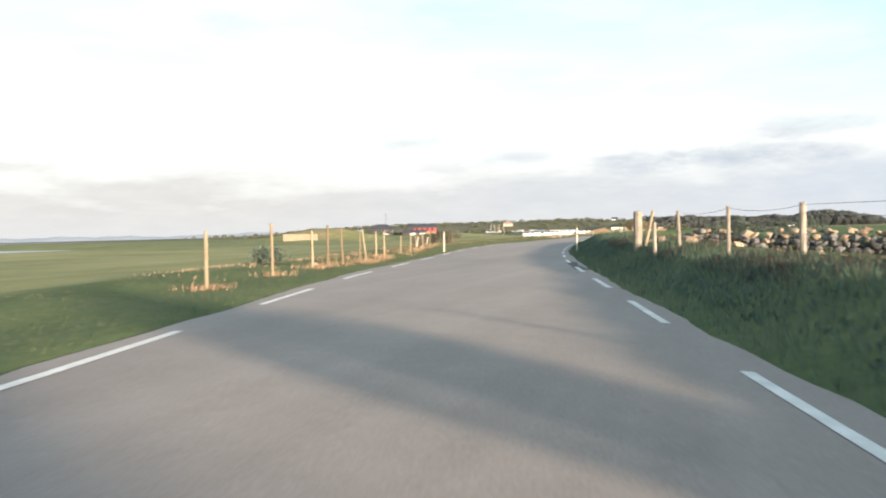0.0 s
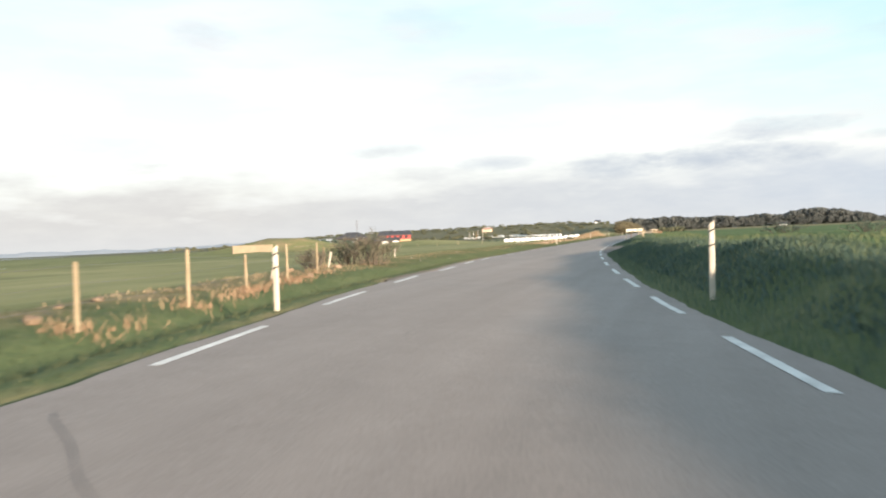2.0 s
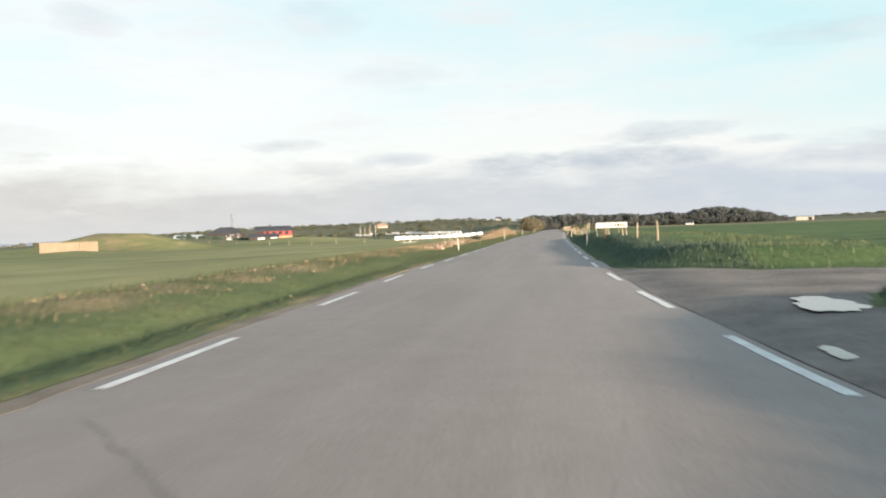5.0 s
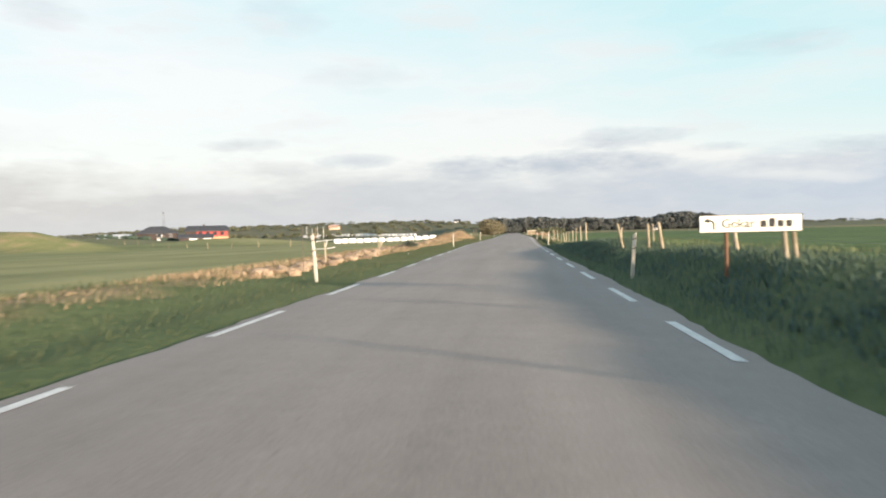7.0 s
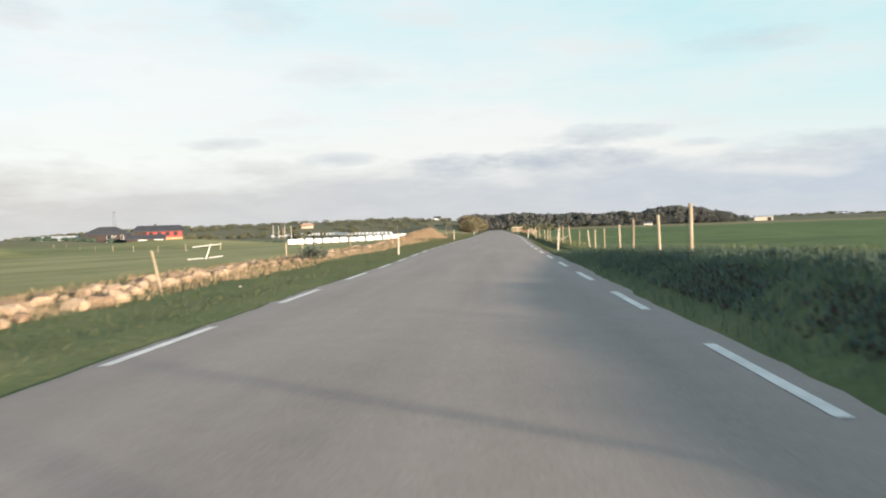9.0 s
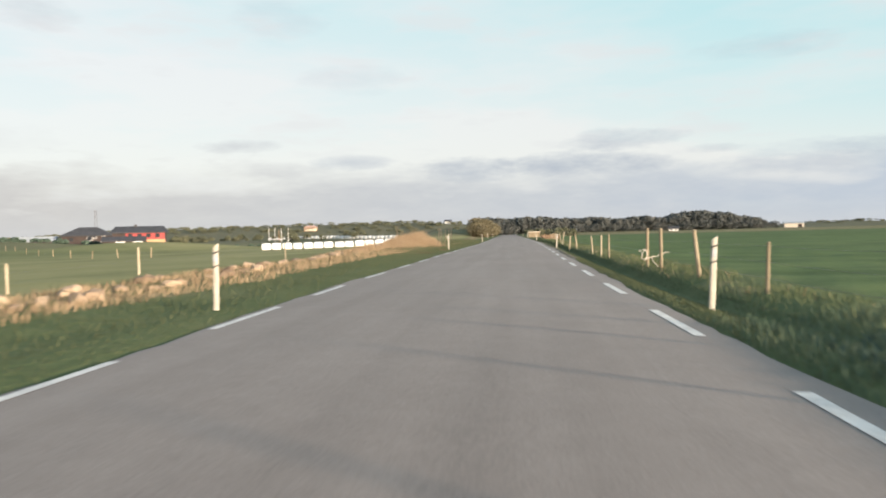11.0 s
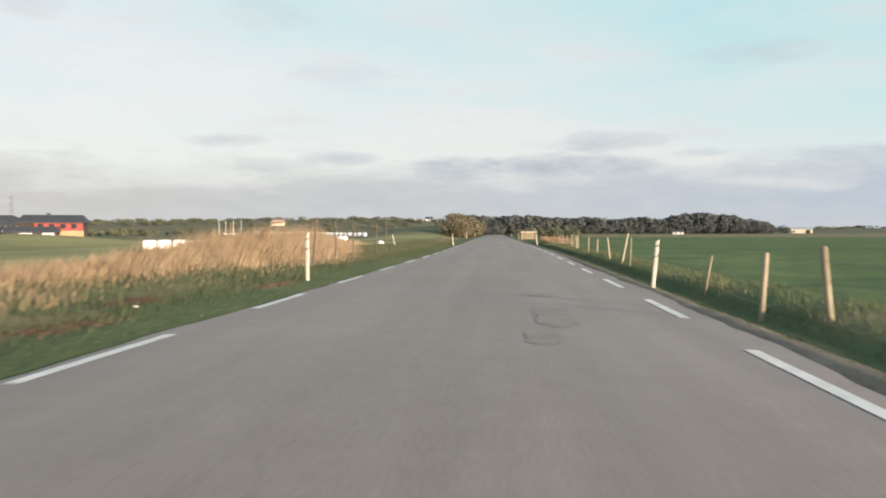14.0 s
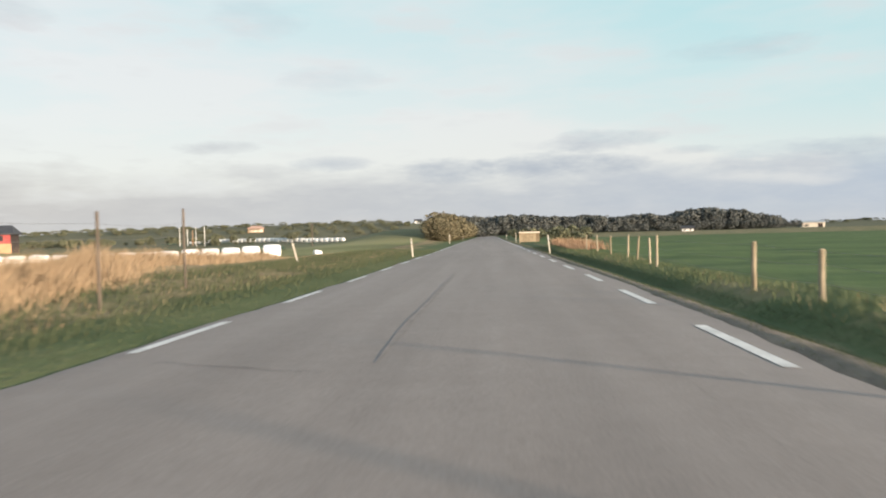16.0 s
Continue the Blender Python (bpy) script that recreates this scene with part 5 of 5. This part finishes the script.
def bunker():
    """Long pale concrete wall in three bays under a dune."""
    a = Vector((-105.4, 209.3, 0))
    turn = math.degrees(math.atan2(15.0, 8.2))
    ob = thing("concrete_wall", (a.x, a.y, -0.3), "long weathered pale concrete wall below a dune", "wall", "", turn)
    for k in range(3):
        part("bay", boxed(4.25 * k + 0.02, 4.25 * (k + 1) - 0.02, -0.2, 0.2, -0.6, 1.9 - 0.04 * k, bevel=0.03), CONCRETE, ob)
    part("coping", boxed(-0.1, 12.85, -0.26, 0.26, 1.9, 2.0, bevel=0.03), CONCRETE, ob)


bunker()


def barn():
    ob = thing("barn", (166.0, 622.0, ground_at(170, 625)), "long low cream-walled barn behind the fields", "barn", "", -14)
    part("wall", boxed(0, 11, 0, 8, -0.6, 2.6), PALE_WALL, ob, "cream wall")
    part("roof", gable(bmesh.new(), 0, 11, 0, 8, 2.6, 3.5, 0.4, 0.2), GREY_ROOF, ob, "low grey roof")
    part("door", boxed(7.6, 9.8, -0.1, -0.01, -0.6, 2.0), BROWN, ob, "dark barn door")


barn()


def small_house(x, y, turn, wall, roof, label, w=8.0, d=6.0, h=3.0, z=2.0):
    ob = thing("house", (x, y, ground_at(x, y)), label, "house", "", turn)
    part("wall", boxed(-w / 2, w / 2, -d / 2, d / 2, -0.6, h), wall, ob)
    part("roof", gable(bmesh.new(), -w / 2, w / 2, -d / 2, d / 2, h, h + z, 0.4, 0.2), roof, ob)
    for k in (-1, 1):
        window(ob, k * w / 4, -d / 2 - 0.03, h * 0.55, w * 0.14, h * 0.4)
    return ob


small_house(-41.0, 640.0, 10, WHITE_WALL, ROOF, "small white house on the distant ridge", 4, 3.5, 1.5, 1.0)
small_house(73.0, 492.0, -10, WHITE_WALL, ROOF, "small white hut at the edge of the wood", 4, 3, 1.3, 0.8)


def pavilion():
    ob = thing("pavilion", (-117, 580, ground_at(-117, 580)), "open pavilion with an orange tiled roof", "pavilion", "", 12)
    for px in (-3.5, -1.2, 1.2, 3.5):
        part("post", boxed(px - 0.13, px + 0.13, -1.7, -1.44, -0.3, 2.1), OCHRE, ob)
    part("wall", boxed(-3.5, 3.5, 1.2, 1.5, -0.3, 2.1), PALE_WALL, ob)
    part("roof", gable(bmesh.new(), -3.9, 3.9, -1.8, 1.8, 2.1, 3.3, 0.4, 0.15, 2.1), TERRACOTTA, ob, "orange tiled roof")


pavilion()

# Wrapped bales
def bale_mesh(name, length, radius, seed):
    bm = bmesh.new()
    rng = random.Random(seed)
    rings = []
    profile = [(-0.5, 0.0), (-0.5, 0.62), (-0.47, 0.85), (-0.40, 0.96), (-0.2, 1.0), (0.0, 1.01), (0.2, 1.0), (0.40, 0.96), (0.47, 0.85), (0.5, 0.62), (0.5, 0.0)]
    for u, r in profile[1:-1]:
        ring = []
        for k in range(16):
            a = 2 * math.pi * k / 16
            q = radius * r * (1 + rng.uniform(-0.012, 0.012))
            c, s = math.cos(a), math.sin(a)
            sq = 1 / max(abs(c), abs(s)) ** 0.35
            ring.append(bm.verts.new((u * length, q * c * sq, max(q * s * sq, -radius * 0.93) + radius * 0.93)))
        rings.append(ring)
    for a, b in zip(rings, rings[1:]):
        for k in range(16):
            bm.faces.new((a[k], a[(k + 1) % 16], b[(k + 1) % 16], b[k]))
    bm.faces.new(rings[0][::-1])
    bm.faces.new(rings[-1])
    me = bpy.data.meshes.new(name)
    bm.to_mesh(me)
    bm.free()
    me.materials.append(BALE)
    for p in me.polygons:
        p.use_smooth = True
    return me


BALES = [bale_mesh("bale", 1.55, 0.60, k) for k in range(4)]
rng = random.Random(31)
for k in range(14):
    q = k / 13
    x, y = -41.0 + 21.6 * q, 265.4 + 6.2 * q
    ob = tagged(new("bale", rng.choice(BALES)), "round silage bale wrapped in white plastic film", "bale", "white bales in a row")
    ob.matrix_world = pose(x + rng.uniform(-0.05, 0.05), y + rng.uniform(-0.12, 0.12), ground_at(x, y) - 0.03, 0, 0, 15 + rng.uniform(-4, 4))
for k in range(34):
    q = k / 33
    x, y = -106 + 60 * q, 470 - 30 * q
    ob = tagged(new("bale", rng.choice(BALES)), "white wrapped silage bale in a distant stack", "bale", "white bales in the far row")
    ob.matrix_world = pose(x, y, ground_at(x, y) - 0.03, 0, 0, -27 + rng.uniform(-3, 3)) @ Matrix.Diagonal((1.12, 1.1, 1.15, 1))
ob = tagged(new("bale", BALES[1]), "torn white bale lying on the low ridge", "bale")
ob.matrix_world = pose(-13.0, 262.0, ground_at(-13.0, 262.0) - 0.1, 0, 8, 40) @ Matrix.Diagonal((0.4, 0.4, 0.35, 1))


def low_bank(name, label, x0, y0, x1, y1, count, h, mat, seed):
    rng = random.Random(seed)
    spots = []
    for k in range(count):
        q = rng.uniform(0, 1)
        spots.append((x0 + (x1 - x0) * q + rng.uniform(-1, 1), y0 + (y1 - y0) * q + rng.uniform(-2, 2), h * rng.uniform(0.6, 1.2)))
    woods(name, spots, mat, label, "scrub", seed, 0.2, 2.4)


low_bank("dark_hedge", "low dark hedge across the pasture", -84, 330, -24, 300, 60, 0.75, WEED_LEAVES, 41)
low_bank("dark_hedge", "low dark hedge before the far bales", -110, 452, -44, 425, 70, 0.45, WEED_LEAVES, 42)

# shrubs round the houses
low_bank("garden_scrub", "dark garden shrubs beside the farmhouse", -146, 345, -116, 380, 46, 1.5, WEED_LEAVES, 45)

# Flagpoles, power poles
def flagpole(x, y, h, mat, label):
    ob = thing("flagpole", (x, y, ground_at(x, y)), label, "flagpole", "flagpoles by the track")
    part("pole", rodded((0, 0, -0.3), (0, 0, h), 0.10, 0.06, 8), mat, ob)
    part("finial", rodded((0, 0, h), (0, 0, h + 0.15), 0.09, 0.03, 8), mat, ob)


for x, h, m in ((-94.1, 5.4, WHITE_WALL), (-91.7, 5.2, WHITE_WALL), (-90.1, 4.6, OCHRE), (-89.1, 5.3, WHITE_WALL), (-86.4, 5.6, WHITE_WALL)):
    flagpole(x, 431.0, h, m, "tall ochre pole beside the track" if m is OCHRE else "tall thin white pole beside the track")


DARK_STEEL = speckled("dull_dark_steel", (0.07, 0.07, 0.075), (0.13, 0.125, 0.125), 2, 20, 0.7, 0.1, 0.002)


def power_pole(x, y, top, label):
    base = ground_at(x, y)
    ob = thing("mast", (x, y, base), label, "mast", "", 15)
    h = top - base
    for side in (-1, 1):
        part("leg", rodded((0.55 * side, 0, -0.3), (0.30 * side, 0, h), 0.07, 0.05, 7), DARK_STEEL, ob)
    n = max(3, int(h / 1.2))
    for k in range(n):
        q0, q1 = k / n, (k + 1) / n
        s = 1 if k % 2 else -1
        part("brace", rodded((s * (0.55 - 0.25 * q0), 0, h * q0), (-s * (0.55 - 0.25 * q1), 0, h * q1), 0.03, 0.03, 5), DARK_STEEL, ob)
    part("crossarm", boxed(-0.45, 0.45, -0.04, 0.04, h - 0.33, h - 0.24), DARK_STEEL, ob)
    for k in (-0.4, 0, 0.4):
        part("insulator", rodded((k, 0, h - 0.22), (k, 0, h - 0.02), 0.05, 0.03, 7), BROWN, ob)
    return Vector((x, y, top))


power_pole(-147.0, 400.0, 12.5, "tall braced grey mast behind the houses")


def utility_pole(x, y, top, arms, label):
    """Slim wooden line pole with short cross pieces."""
    base = ground_at(x, y)
    ob = thing("utility_pole", (x, y, base), label, "pole", "line poles across the pasture", 12)
    h = top - base
    part("shaft", rodded((0, 0, -0.3), (0, 0, h), 0.085, 0.06, 9), BARK, ob)
    for k in range(arms):
        part("crossarm", boxed(-0.20, 0.20, -0.035, 0.035, h - 0.30 - 0.45 * k, h - 0.22 - 0.45 * k, bevel=0.008), BARK, ob)
        for side in (-0.16, 0.16):
            part("insulator", rodded((side, 0, h - 0.22 - 0.45 * k), (side, 0, h - 0.08 - 0.45 * k), 0.035, 0.02, 7), BROWN, ob)


utility_pole(-26.6, 318.0, 3.4, 1, "slim dark wooden line pole standing near the bales")


# Odds and ends
def tape():
    """Torn white plastic film caught on a fence post."""
    ob = thing("plastic_tape", (3.70, 161.93, ground_at(3.70, 161.93) - 0.08), "torn white plastic film snagged on a fence post", "plastic film")
    rng = random.Random(8)
    shapes = [[(-0.16, -0.05, 0.72), (-0.05, -0.08, 0.70), (-0.18, -0.07, 0.60), (-0.22, -0.06, 0.42), (-0.10, -0.08, 0.36), (-0.02, -0.06, 0.52), (-0.05, -0.08, 0.70)],
              [(-0.1, -0.08, 0.38), (0.10, -0.08, 0.46), (0.30, -0.10, 0.50), (0.52, -0.12, 0.60), (0.66, -0.12, 0.62)],
              [(0.10, -0.08, 0.46), (0.14, -0.10, 0.32), (0.25, -0.12, 0.22), (0.30, -0.12, 0.16)],
              [(-0.2, -0.06, 0.66), (-0.28, -0.06, 0.66)]]
    for s in shapes:
        c = bpy.data.curves.new("strip", "CURVE")
        c.dimensions, c.bevel_depth, c.bevel_resolution, c.extrude = "3D", 0.005, 1, 0.009
        line = c.splines.new("POLY")
        pts = []
        for a, b in zip(s, s[1:]):
            for k in range(5):
                pts.append(Vector(a).lerp(Vector(b), k / 5) * 0.85 + Vector((rng.uniform(-0.012, 0.012), rng.uniform(-0.01, 0.01), rng.uniform(-0.012, 0.012))))
        pts.append(Vector(s[-1]) * 0.85)
        line.points.add(len(pts) - 1)
        for item, p in zip(line.points, pts):
            item.co = (*p, 1)
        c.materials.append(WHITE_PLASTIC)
        strip_ob = new("strip", c)
        strip_ob.parent = ob


tape()


def broken_frame():
    """Fallen pale frame in the pasture."""
    x, y = -17.6, 160.2
    ob = thing("broken_frame", (x, y, ground_at(x, y)), "fallen pale wooden frame lying in the pasture", "broken frame")
    part("bar", rodded((-0.9, 0, 0.05), (0.1, 0, 0.10), 0.03, 0.025, 6), WHITE_WALL, ob)
    part("bar", rodded((0.15, 0, -0.1), (0.5, 0.1, 0.95), 0.035, 0.025, 6), WHITE_WALL, ob)
    part("bar", rodded((-0.6, 0.1, 0.78), (1.1, 0.2, 0.92), 0.03, 0.02, 6), WHITE_WALL, ob)
    part("bar", rodded((0.4, 0, 0.12), (1.2, 0.1, 0.2), 0.03, 0.025, 6), WHITE_WALL, ob)


broken_frame()


def milk_stand():
    """Boarded roadside stand with a white top."""
    x, y = 4.5, 289.0
    ob = thing("roadside_stand", (x, y, ground_at(x, y)), "brown boarded roadside stand with a white top board", "stand")
    part("top_board", boxed(-1.15, 1.15, -0.5, 0.5, 0.98, 1.12, bevel=0.03), PALE_WALL, ob, "white top board")
    for k in range(6):
        part("board", boxed(-1.10 + 0.370 * k, -0.745 + 0.370 * k, -0.34, -0.30, 0.0, 0.98), BROWN_WOOD, ob)
    for px in (-1.05, 1.05):
        for py in (-0.25, 0.28):
            part("leg", boxed(px - 0.05, px + 0.05, py - 0.05, py + 0.05, -0.2, 0.98), BROWN_WOOD, ob)


milk_stand()


def litter(x, y, seed):
    bm = bmesh.new()
    bmesh.ops.create_icosphere(bm, subdivisions=1, radius=0.030)
    rng = random.Random(seed)
    for vert in bm.verts:
        vert.co = Vector((vert.co.x * 1.5, vert.co.y, vert.co.z * 0.7)) * rng.uniform(0.7, 1.25)
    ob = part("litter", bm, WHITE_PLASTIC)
    ob.matrix_world = pose(x, y, ground_at(x, y) + 0.06, 0, 0, rng.uniform(0, 360))
    tagged(ob, "scrap of white paper in the verge grass", "litter", "scraps in the verge")


for k, (x, y) in enumerate(((9.0, 31.0), (-5.2, 60.5), (-4.3, 64.0), (-4.0, 58.2), (7.1, 47.5), (3.6, 97.0), (-5.9, 71.5), (-4.6, 80.0), (3.9, 128.5), (-5.6, 132.0), (-9.0, 183.8), (-5.3, 188.6))):
    litter(x, y, k)
